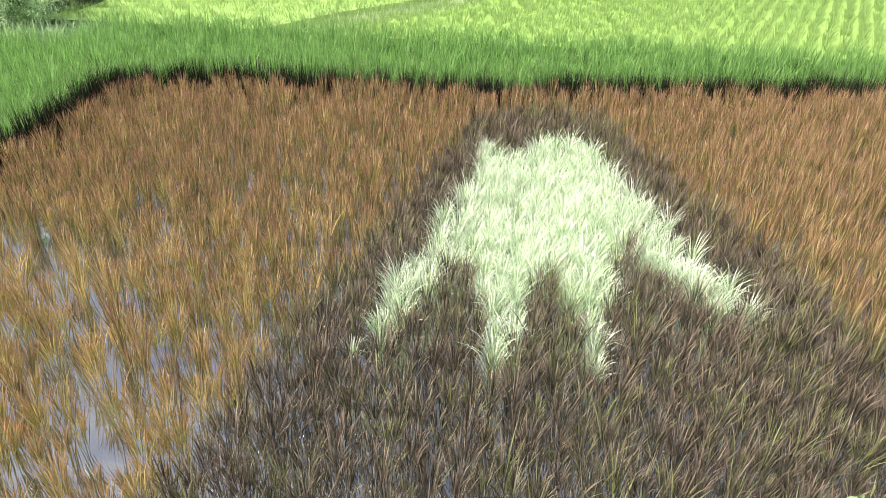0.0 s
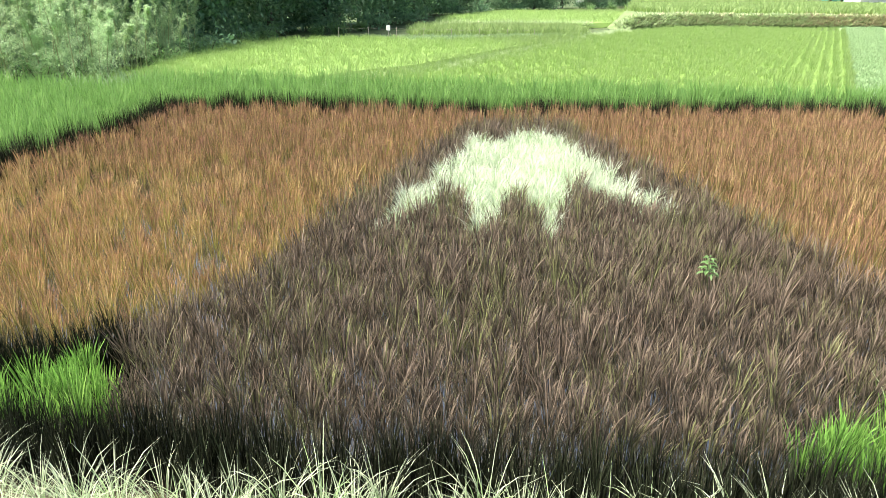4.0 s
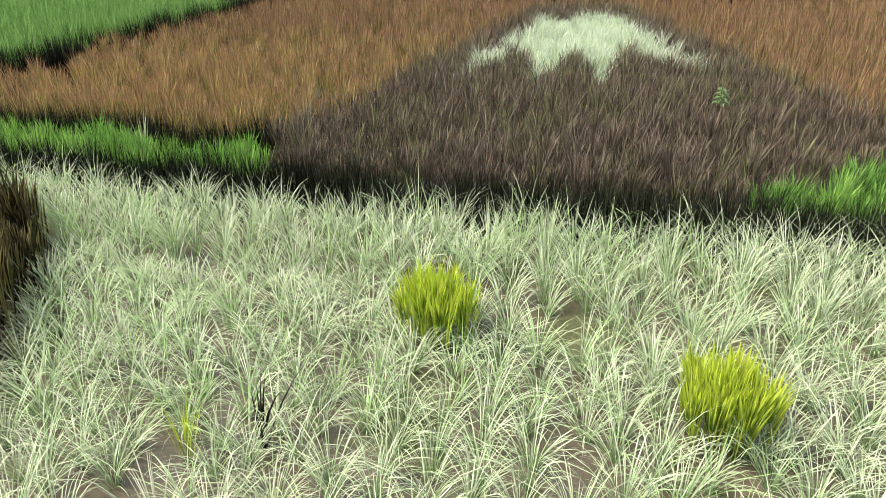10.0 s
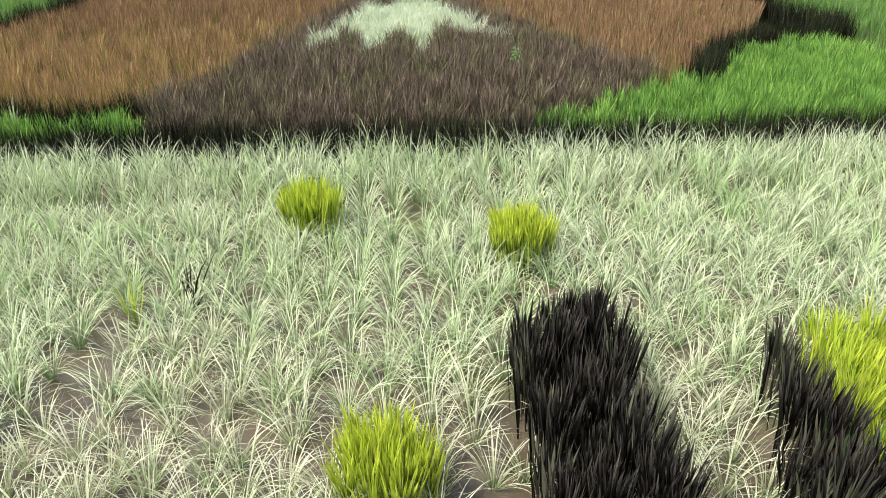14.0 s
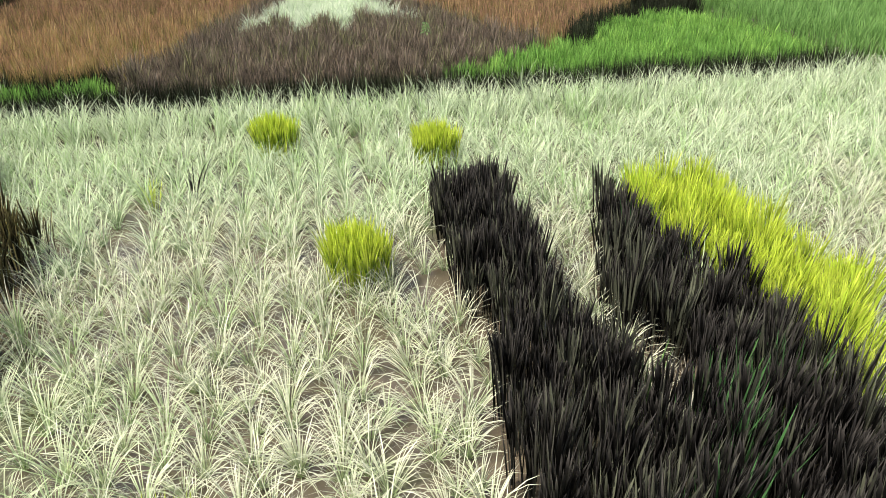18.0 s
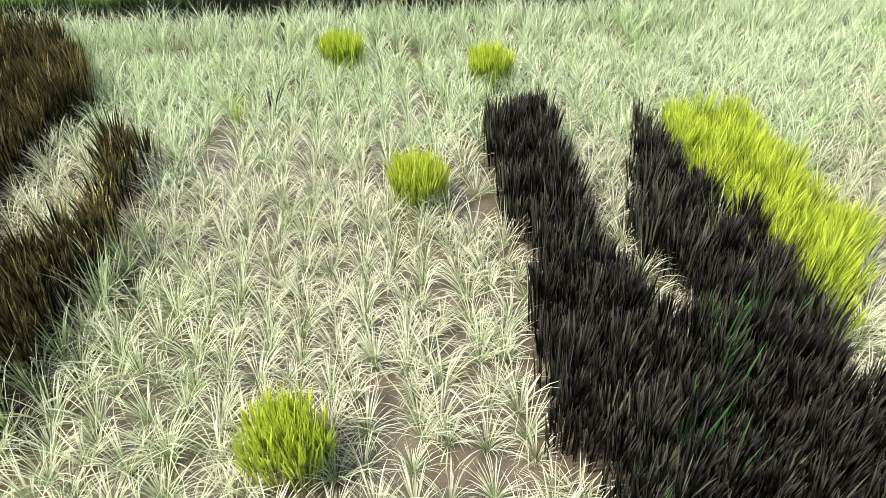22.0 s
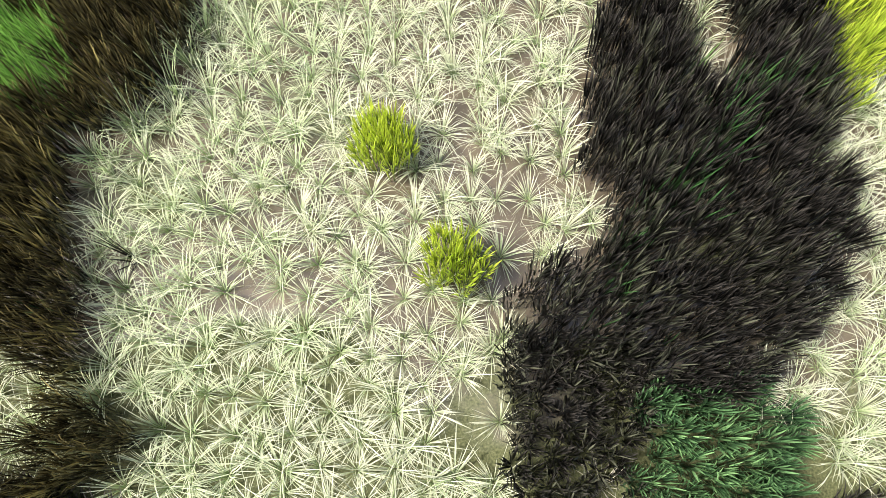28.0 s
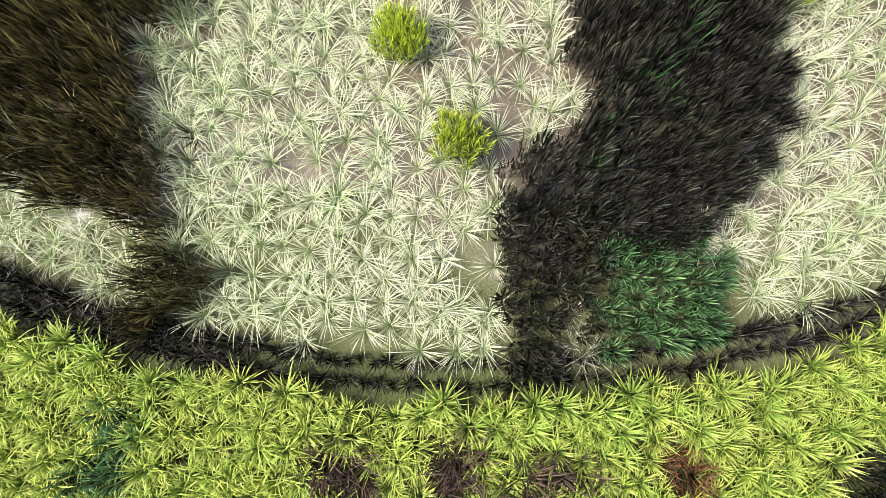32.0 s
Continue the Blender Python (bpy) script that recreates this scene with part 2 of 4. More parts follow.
# ---- plant geometry ----
def ribbons(x, y, z0, per, length, lean, droop, width, segs, foot, rng, wind=(0, 0), size=None, rise=(0, 0, 0), twist=0.5):
    """Arrays of tapering curved leaves: per leaves on each hill at (x, y). Returns vertices, triangles and the place along the leaf."""
    n = len(x) * per
    hx, hy, hz = (np.repeat(v, per) for v in (x, y, z0))
    grow = np.repeat(rng.uniform(0.82, 1.15, len(x)) if size is None else size, per)
    az = rng.uniform(0, 2 * np.pi, n)
    r0 = foot * np.sqrt(rng.uniform(0, 1, n))
    ln = rng.uniform(*length, n) * grow
    th0 = np.radians(rng.uniform(*lean, n))
    dr = np.radians(rng.uniform(*droop, n))
    w = width * rng.uniform(0.7, 1.25, n)
    up = np.where(rng.uniform(0, 1, n) < rise[0], rng.uniform(rise[1], rise[2], n), 0.0)
    ln = np.where(up > 0, np.maximum(ln - up, 0.14) * 1.05, ln)
    th0 = np.where(up > 0, th0 * 1.6 + 0.04, th0)
    pz = hz + up * grow
    px, py = hx + r0 * np.cos(az), hy + r0 * np.sin(az)
    tw = az + np.pi / 2 + rng.normal(0, twist, n)
    sx, sy = np.cos(tw), np.sin(tw)
    tone = np.repeat(np.repeat(rng.uniform(0, 1, len(x)), per), 2 * segs + 1)
    cols, alongs = [], []
    for k in range(segs + 1):
        s = k / segs
        half = 0.5 * w * (0.5 + 1.25 * s if s < 0.4 else 1.01 * (1 - ((s - 0.4) / 0.6) ** 1.6))
        if k < segs:
            cols.append(np.stack([px - sx * half, py - sy * half, pz], 1))
            cols.append(np.stack([px + sx * half, py + sy * half, pz], 1))
            alongs += [np.full(n, s)] * 2
            th = th0 + dr * ((k + 0.5) / segs) ** 1.6
            d = ln / segs
            px = px + d * (np.sin(th) * np.cos(az) + wind[0] * s)
            py = py + d * (np.sin(th) * np.sin(az) + wind[1] * s)
            pz = np.maximum(pz + d * np.cos(th), hz + 0.01)
        else:
            cols.append(np.stack([px, py, pz], 1))
            alongs.append(np.full(n, 1.0))
    nv = 2 * segs + 1
    verts = np.stack(cols, 1).reshape(-1, 3)
    along = np.stack(alongs, 1).ravel()
    tri = []
    for k in range(segs - 1):
        a = 2 * k
        tri += [(a, a + 1, a + 3), (a, a + 3, a + 2)]
    tri.append((2 * segs - 2, 2 * segs - 1, 2 * segs))
    tris = (np.arange(n)[:, None, None] * nv + np.array(tri)[None]).reshape(-1, 3)
    return verts, tris, along, tone


def mesh_from(name, parts, mat):
    vs, ts, als, tns, off = [], [], [], [], 0
    for v, t, a, q in parts:
        vs.append(v), ts.append(t + off), als.append(a), tns.append(q)
        off += len(v)
    v, t, a, q = np.concatenate(vs), np.concatenate(ts), np.concatenate(als), np.concatenate(tns)
    me = bpy.data.meshes.new(name)
    me.vertices.add(len(v))
    me.vertices.foreach_set("co", v.astype(np.float32).ravel())
    me.loops.add(t.size)
    me.loops.foreach_set("vertex_index", t.astype(np.int32).ravel())
    me.polygons.add(len(t))
    me.polygons.foreach_set("loop_start", np.arange(0, t.size, 3, dtype=np.int32))
    me.update(calc_edges=True)
    at = me.attributes.new("along", "FLOAT", "POINT")
    at.data.foreach_set("value", a.astype(np.float32))
    at = me.attributes.new("tone", "FLOAT", "POINT")
    at.data.foreach_set("value", q.astype(np.float32))
    me.materials.append(mat)
    return me


def inside(poly, x, y):
    hit = np.zeros(len(x), bool)
    for (x0, y0), (x1, y1) in zip(poly, poly[1:] + poly[:1]):
        if y0 != y1:
            hit ^= ((y0 > y) != (y1 > y)) & (x < (x1 - x0) * (y - y0) / (y1 - y0) + x0)
    return hit


def planted(box, dx, dy, jitter, rng, turn=0.0):
    x0, y0, x1, y1 = box
    gx, gy = np.meshgrid(np.arange(x0, x1, dx), np.arange(y0, y1, dy))
    x, y = gx.ravel(), gy.ravel()
    cx, cy, c, s = (x0 + x1) / 2, (y0 + y1) / 2, math.cos(radians(turn)), math.sin(radians(turn))
    x, y = cx + (x - cx) * c - (y - cy) * s, cy + (x - cx) * s + (y - cy) * c
    return x + rng.normal(0, jitter, len(x)), y + rng.normal(0, jitter, len(x))


# ---- plan of the picture field, metres ----
FUJI = [(-2.6, 10.0), (-2.8, 10.6), (-3.2, 11.5), (-3.0, 12.2), (-2.7, 12.9), (-2.55, 13.3), (-2.4, 14.3), (-2.15, 15.55), (-1.8, 17.1), (-1.4, 19.1),
        (-1.08, 20.8), (-0.65, 21.4), (0.1, 21.7), (0.75, 21.6), (1.15, 21.2), (1.6, 19.8), (2.05, 18.3), (2.45, 17.2), (2.76, 16.35), (2.97, 15.5), (3.2, 14.8), (3.5, 13.7),
        (4.15, 12.75), (3.1, 11.6), (2.65, 11.22), (1.85, 10.72), (1.6, 10.0)]
SNOW = [(-0.85, 20.1), (-0.48, 19.4), (0.04, 20.2), (0.75, 20.4), (1.08, 18.9), (1.45, 17.8), (1.73, 16.9), (1.98, 16.3), (2.2, 15.62), (1.76, 15.72), (1.39, 16.15),
        (1.12, 16.55), (0.95, 17.15), (0.74, 16.3), (0.6, 15.2), (0.48, 14.42), (0.34, 15.25), (0.05, 16.4), (-0.21, 15.2), (-0.33, 14.28), (-0.48, 14.85), (-0.68, 16.0),
        (-0.88, 16.35), (-1.0, 16.1), (-1.28, 15.3), (-1.54, 14.68), (-1.71, 14.65), (-1.56, 15.6), (-1.3, 16.6), (-1.13, 17.86), (-0.96, 18.9)]
ART = [(-8.5, 11.3), (-8.35, 13.4), (-8.2, 15.3), (-7.95, 16.6), (-7.65, 19.4), (-7.75, 21.85), (-5.3, 22.4), (-1.4, 22.5), (3.6, 23.35), (8.5, 24.25),
       (8.5, 19.2), (7.4, 17.2), (5.7, 14.4), (4.4, 12.5)]
GREEN_L = [(-2.75, 10.3), (-3.15, 11.35), (-3.55, 11.45), (-3.85, 10.95), (-4.4, 11.0), (-4.8, 11.25), (-8.6, 11.2), (-8.6, 10.25)]
GREEN_R = [(1.6, 10.35), (3.2, 11.9), (4.45, 12.55), (5.7, 14.3), (7.9, 15.6), (8.4, 14.2), (8.5, 10.9), (5.6, 10.75), (3.8, 10.6)]
LEFT = [(-2.24, 5.96), (-2.45, 5.4), (-2.36, 4.65), (-2.4, 3.95), (-2.51, 3.55), (-2.64, 2.82), (-2.95, 2.49), (-3.23, 2.26), (-3.2, 1.97),
        (-3.02, 1.41), (-2.84, 0.81), (-2.78, 0.48), (-2.72, 0.16), (-2.37, 0.08), (-2.24, -0.04), (-2.39, -0.26), (-2.78, -0.42), (-2.93, 0.12),
        (-3.04, 0.38), (-3.2, 0.52), (-3.8, 0.6), (-4.14, 0.75), (-6.5, 1.0), (-6.5, 9.3), (-4.6, 9.3), (-3.9, 8.6), (-3.55, 7.9), (-3.5, 7.2),
        (-3.75, 6.1), (-3.72, 5.3), (-3.35, 4.38), (-3.0, 4.25), (-2.66, 4.68), (-2.65, 5.4), (-2.86, 6.1), (-2.58, 6.2)]
LEFT_GREEN = [(-3.97, 3.5), (-3.6, 3.3), (-3.3, 2.8), (-3.25, 2.5), (-3.75, 2.6), (-5.5, 2.9), (-5.5, 3.9)]
HAND = [(1.1, 6.5), (1.66, 6.55), (1.6, 5.8), (1.57, 5.1), (1.68, 4.6), (1.76, 4.0), (1.87, 3.6), (1.93, 3.22), (2.12, 3.05), (2.25, 3.3), (2.2, 3.65),
        (2.06, 3.95), (2.03, 4.4), (2.12, 4.9), (2.4, 5.6), (2.68, 6.3), (2.74, 5.85), (2.7, 5.1), (2.84, 4.55), (2.93, 4.1), (3.0, 3.7), (3.0, 3.2), (2.92, 2.78), (2.85, 2.6),
        (2.95, 2.43), (3.05, 2.2), (2.93, 1.65), (2.75, 1.34), (2.5, 1.03), (2.34, 0.82), (2.15, 0.66), (1.87, 0.58), (1.46, 0.6), (1.44, 0.5), (1.42, 0.13), (1.0, 0.1), (1.0, -0.28),
        (1.07, -0.85), (0.64, -0.86), (0.56, -0.5), (0.49, -0.13), (0.43, 0.4), (0.39, 0.73), (0.38, 0.98), (0.44, 1.23), (0.71, 1.53), (1.1, 1.73), (1.15, 2.02), (0.97, 2.27),
        (0.9, 2.6), (0.91, 2.95), (1.03, 3.5), (1.12, 4.05), (1.12, 4.4), (0.99, 4.78), (1.0, 5.55)]
YELLOW_R = [(2.8, 6.15), (3.21, 6.37), (3.88, 6.33), (3.87, 5.82), (3.84, 5.24), (3.85, 4.79), (3.8, 4.51), (3.95, 4.1), (3.64, 3.67), (3.3, 3.2), (3.1, 3.05),
            (3.08, 3.5), (3.03, 3.9), (2.95, 4.25), (2.86, 4.75), (2.76, 5.3), (2.78, 5.9)]
BLOCK = [(1.42, 0.7), (1.81, 0.78), (2.2, 0.74), (2.54, 0.6), (2.65, 0.23), (2.62, -0.26), (1.97, -0.44), (1.4, -0.46), (1.37, -0.06), (1.42, 0.23)]
CLUMPS = [(-0.57, 8.41), (1.26, 7.76), (0.24, 5.22), (-0.68, 2.4), (-0.03, 1.44)]
RING_C, RING_OUT, RING_IN = (-0.75, 11.1), 12.08, 11.72


def ring_r(x, y):
    return np.hypot(x - RING_C[0], y - RING_C[1])


# ---- ground ----
def sheet(name, x0, y0, x1, y1, z, mat, nx=2, ny=2):
    bm = bmesh.new()
    bmesh.ops.create_grid(bm, x_segments=nx, y_segments=ny, size=0.5)
    for v in bm.verts:
        v.co = ((x0 + x1) / 2 + v.co.x * (x1 - x0), (y0 + y1) / 2 + v.co.y * (y1 - y0), z)
    me = bpy.data.meshes.new(name)
    bm.to_mesh(me)
    me.materials.append(mat)
    return new(name, me)


M_SOIL = plain("field_soil", (0.05, 0.08, 0.025), (0.10, 0.14, 0.04), 0.6)
tagged(sheet("ground", -1500, -1500, 1500, 2500, -0.06, M_SOIL), "level green-brown farmland reaching to the horizon", "ground", kind="structure")
tagged(sheet("paddy_bed", -9.2, -7, 12, 24.5, 0.0, M_MUD), "shallow flooded paddy mud with green algae patches", "water", kind="structure")


def water():
    mat, nt, bsdf, _ = material("still_paddy_water")
    geo = nt.nodes.new("ShaderNodeNewGeometry")
    silt = nt.nodes.new("ShaderNodeTexNoise")
    silt.inputs["Scale"].default_value, silt.inputs["Detail"].default_value = 1.6, 7
    nt.links.new(geo.outputs["Position"], silt.inputs["Vector"])
    nt.links.new(ramp(nt, silt.outputs["Fac"], [(0.35, (0.03, 0.028, 0.018)), (0.65, (0.07, 0.064, 0.04))]), bsdf.inputs["Base Color"])
    bsdf.inputs["Roughness"].default_value, bsdf.inputs["IOR"].default_value = 0.03, 2.4
    bsdf.inputs["Specular IOR Level"].default_value = 1.0
    rip = nt.nodes.new("ShaderNodeTexNoise")
    rip.inputs["Scale"].default_value = 5.0
    nt.links.new(geo.outputs["Position"], rip.inputs["Vector"])
    bump = nt.nodes.new("ShaderNodeBump")
    bump.inputs["Strength"].default_value, bump.inputs["Distance"].default_value = 0.1, 0.006
    nt.links.new(rip.outputs["Fac"], bump.inputs["Height"])
    nt.links.new(bump.outputs[0], bsdf.inputs["Normal"])
    return mat


tagged(sheet("paddy_water", -8.9, 10.5, 8.7, 24.4, 0.006, water()), "shallow still water between the brown rice rows", "water", kind="structure")


# ---- rice ----
def stuff(name, label, x, y, mat, per, length, lean, droop, width, segs, foot, seed, z=0.0, wind=(0, 0), rise=(0, 0, 0), twist=0.5):
    rng = np.random.default_rng(seed)
    me = mesh_from(name, [ribbons(x, y, np.full(len(x), z), per, length, lean, droop, width, segs, foot, rng, wind, None, rise, twist)], mat)
    return tagged(new(name, me), label, "rice", kind="stuff")


rng0 = np.random.default_rng(5)
# dark mountain, snow and brown sky of the picture


def near_line(line, x, y):
    best = np.full(len(x), 1e9)
    for (x0, y0), (x1, y1) in zip(line, line[1:]):
        dx, dy = x1 - x0, y1 - y0
        f = np.clip(((x - x0) * dx + (y - y0) * dy) / (dx * dx + dy * dy), 0, 1)
        best = np.minimum(best, np.hypot(x - x0 - f * dx, y - y0 - f * dy))
    return best


# Outline rows; those at the front stand in for shaded stems.
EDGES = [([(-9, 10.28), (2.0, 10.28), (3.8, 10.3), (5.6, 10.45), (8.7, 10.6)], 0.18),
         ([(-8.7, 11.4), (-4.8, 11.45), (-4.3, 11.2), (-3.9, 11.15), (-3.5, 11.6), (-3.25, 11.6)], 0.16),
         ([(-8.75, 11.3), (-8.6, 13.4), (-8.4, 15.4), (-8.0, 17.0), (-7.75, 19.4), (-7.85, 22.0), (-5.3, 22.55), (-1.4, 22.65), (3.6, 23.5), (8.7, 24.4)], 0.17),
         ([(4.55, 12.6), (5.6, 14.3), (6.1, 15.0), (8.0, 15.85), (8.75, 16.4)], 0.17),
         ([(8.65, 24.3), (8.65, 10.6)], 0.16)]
xm, ym = planted((-3.5, 9.6, 4.6, 21.6), 0.18, 0.17, 0.03, rng0)
edgem = near_line(EDGES[0][0], xm, ym) < EDGES[0][1] + 0.07
snowm = inside(SNOW, xm, ym)
fujim = inside(FUJI, xm, ym) & ~snowm & ~edgem & (ym > 10.5)
x, y = planted((-9, 9.6, 9, 24.8), 0.21, 0.2, 0.035, rng0)
edge = np.zeros(len(x), bool)
for line, half in EDGES:
    edge |= near_line(line, x, y) < half
snow = inside(SNOW, x, y) & ~edge
fuji = inside(FUJI, x, y) & ~snow & ~edge
art = inside(ART, x, y) | inside([(-8.4, 11.4), (-3.2, 11.5), (-1.0, 20.6), (-7.7, 21.0)], x, y)
thin = np.array([noise.noise((float(a) * 0.45, float(b) * 0.45, 0.0)) for a, b in zip(x, y)])
sparse = np.where((x < -2.5) & (y < 17), 0.17, 0.06)
pool = np.array([noise.noise((float(a) * 1.1, float(b) * 0.9, 7.0)) for a, b in zip(x, y)])
sparse += np.where((pool > 0.28) & (x < -2.2) & (y < 18), 0.5, 0.0)
brown = art & ~fuji & ~snow & ~edge & (rng0.uniform(0, 1, len(x)) > sparse + 0.25 * thin)
gl = inside(GREEN_L, x, y) & ~fuji & ~brown & ~edge
gr = inside(GREEN_R, x, y) & ~fuji & ~brown & ~edge
edge &= ~((x > -3.0) & (x < 1.9) & (y > 10.4) & (y < 21))
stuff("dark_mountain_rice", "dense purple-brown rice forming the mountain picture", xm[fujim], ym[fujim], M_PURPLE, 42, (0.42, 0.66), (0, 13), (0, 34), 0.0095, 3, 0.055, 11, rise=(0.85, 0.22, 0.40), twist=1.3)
stuff("snow_cap_rice", "pale white-green rice forming the mountain's snow cap", xm[snowm], ym[snowm], M_SNOW, 50, (0.4, 0.62), (1, 18), (10, 90), 0.0078, 3, 0.05, 12, rise=(0.7, 0.2, 0.38), twist=1.2)
golden = brown & (rng0.uniform(0, 1, len(x)) < np.clip((18 - y) / 4, 0.08, 0.75) * np.clip((1.0 - x) / 4, 0.1, 1))
brown &= ~golden
stuff("golden_brown_rice", "golden-brown upright rice in shallow water", x[golden], y[golden], M_GOLD, 46, (0.42, 0.64), (0, 11), (0, 26), 0.009, 3, 0.05, 18, rise=(0.85, 0.16, 0.42), twist=1.3)
stuff("orange_brown_rice", "orange-brown upright rice filling the picture's sky", x[brown], y[brown], M_BROWN, 40, (0.42, 0.66), (0, 7), (0, 16), 0.0095, 2, 0.045, 13, rise=(0.75, 0.18, 0.42), twist=1.4)
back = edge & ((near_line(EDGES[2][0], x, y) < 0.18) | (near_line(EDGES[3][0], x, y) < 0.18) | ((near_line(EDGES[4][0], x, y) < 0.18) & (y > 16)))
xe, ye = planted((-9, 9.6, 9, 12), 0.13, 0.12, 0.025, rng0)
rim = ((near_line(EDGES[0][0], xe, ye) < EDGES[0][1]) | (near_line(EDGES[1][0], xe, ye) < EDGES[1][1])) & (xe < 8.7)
# Added dark rows that paint the shade at the picture's front.
stuff("dark_outline_rice", "dark rice rows standing in for shade along the picture's front", xe[rim], ye[rim], M_EDGE, 36, (0.42, 0.62), (0, 9), (0, 20), 0.0105, 2, 0.07, 16, twist=1.6)
stuff("dark_outline_rice", "tall black-green rice rows outlining the picture's back", x[back], y[back], M_EDGE, 60, (0.6, 0.82), (0, 7), (0, 14), 0.013, 2, 0.1, 17, twist=1.6)
stuff("green_strip_rice", "bright green rice strip beside the dark mountain", x[gl], y[gl], M_GREEN, 60, (0.36, 0.54), (0, 12), (0, 25), 0.0125, 2, 0.08, 14, rise=(0.6, 0.15, 0.34), twist=1.6)
stuff("green_strip_rice", "deep green rice strip below the mountain's flank", x[gr], y[gr], M_GREEN, 60, (0.38, 0.57), (0, 12), (0, 25), 0.0125, 2, 0.08, 15, rise=(0.6, 0.2, 0.4), twist=1.6)

# white foreground and the dark and yellow shapes
rng1 = np.random.default_rng(6)
xw, yw = planted((-11, -1.2, 12, 10.5), 0.25, 0.22, 0.045, rng1, 1.5)
near_clump = np.zeros(len(xw), bool)
for cx, cy in CLUMPS:
    near_clump |= np.hypot(xw - cx, yw - cy) < 0.23
white = (ring_r(xw, yw) < RING_IN - 0.05) & ~inside(HAND, xw, yw) & ~inside(LEFT, xw, yw) & ~inside(YELLOW_R, xw, yw) & ~inside(BLOCK, xw, yw) & ~near_clump & (yw < 10.08 + 0.04 * np.maximum(0, xw))
sparse_w = (((xw - 0.4) / 0.75) ** 2 + ((yw - 2.0) / 1.3) ** 2 < 1) & (rng1.uniform(0, 1, len(xw)) < 0.1)
white &= ~sparse_w
bare = np.array([noise.noise((float(a) * 0.9, float(b) * 0.9, 3.0)) for a, b in zip(xw, yw)])
white &= ~((bare > 0.3) & (rng1.uniform(0, 1, len(xw)) < 0.22) & (abs(xw) < 2.6))
white &= ~((xw > 0.9) & (xw < 1.5) & (yw > -0.75) & (yw < 0.75))
near = white & (xw > -3.0) & (xw < 1.2) & (yw < 4.2)
front = white & (yw > 9.0)
rest = white & ~near & ~front
stuff("white_rice", "tall pale white rice rows before the dark front edge", xw[front], yw[front], M_WHITE2, 46, (0.32, 0.65), (1, 26), (10, 95), 0.0068, 4, 0.034, 20, rise=(0.3, 0.1, 0.25), twist=0.9)
side = rest & (yw < 3.6)
rest &= ~side
stuff("white_rice", "cream-white striped rice beside the dark figures", xw[side], yw[side], M_WHITE, 54, (0.2, 0.42), (5, 54), (12, 85), 0.0074, 3, 0.028, 19, twist=0.7)
cream = rest & (yw + 0.3 * np.sin(2 * xw) < 6.3 + rng1.normal(0, 0.5, len(xw)))
rest &= ~cream
stuff("white_rice", "cream-white striped rice in flooded rows", xw[cream], yw[cream], M_WHITE, 42, (0.24, 0.5), (2, 44), (18, 110), 0.007, 4, 0.028, 29, twist=0.8)
stuff("white_rice", "pale variegated white rice in flooded rows", xw[rest], yw[rest], M_WHITE2, 46, (0.25, 0.55), (2, 40), (18, 115), 0.0066, 4, 0.028, 21, twist=0.8)


def plant_meshes(name, mat, count, seed, per, length, lean, droop, width, segs, foot, wind=(0, 0), rise=(0, 0, 0), twist=0.5):
    rng = np.random.default_rng(seed)
    one = np.zeros(1)
    return [mesh_from(name, [ribbons(one, one, one, per, length, lean, droop, width, segs, foot, rng, wind, np.ones(1), rise, twist)], mat) for _ in range(count)]


def plants(name, label, group, meshes, x, y, seed, grow=lambda px: 1.0):
    rng = random.Random(seed)
    for px, py in zip(x, y):
        ob = new(name, rng.choice(meshes))
        s = rng.uniform(0.8, 1.22) * grow(px)
        ob.matrix_basis = pose(float(px), float(py), 0, 0, 0, rng.uniform(0, 360)) @ Matrix.Diagonal((s, s, s, 1))
        tagged(ob, label, "rice plant", group)


lush = near & (xw + 0.25 * np.sin(3 * yw) < -1.35 + rng1.normal(0, 0.35, len(xw)))
near &= ~lush
plants("white_rice_plant", "greener striped rice plant beside the dark figure", "white rice plants", plant_meshes("white_green_rice_plant", M_WHITEG, 12, 45, 52, (0.2, 0.43), (3, 46), (20, 105), 0.0068, 4, 0.024), xw[lush], yw[lush], 13)
plants("white_rice_plant", "white and green striped rice plant in shallow water", "white rice plants", plant_meshes("white_rice_plant", M_WHITE, 24, 31, 54, (0.18, 0.4), (4, 52), (20, 105), 0.0066, 4, 0.022), xw[near], yw[near], 1)

xd, yd = planted((-7, -1.2, 5, 9.6), 0.165, 0.165, 0.03, rng1)
hand = inside(HAND, xd, yd)
left = (inside(LEFT, xd, yd) | ((yd < 0.8) & (inside(LEFT, xd - 0.07, yd) | inside(LEFT, xd + 0.07, yd)))) & ~inside(LEFT_GREEN, xd, yd)
lgreen = inside(LEFT_GREEN, xd, yd)
foot_of = hand & (yd < 0.8) & (xd < 1.5)
leg_of = left & (yd < 0.9) & (xd > -3.4)
left &= ~leg_of
xk, yk = planted((-3.5, -0.95, 1.6, 0.95), 0.122, 0.118, 0.022, rng1)
sole = inside(HAND, xk, yk) & (yk < 0.95) & (xk < 1.5)
sole |= (xk > 1.0) & (xk < 1.38) & (yk > -0.3) & (yk < 0.1) & (rng1.uniform(0, 1, len(xk)) < 0.6)
leg = (inside(LEFT, xk, yk) | ((abs(xk + 2.85) < 0.16) & (yk < 0) & (yk > -0.6))) & (yk < 0.9) & (xk > -3.4) & (xk < -2)
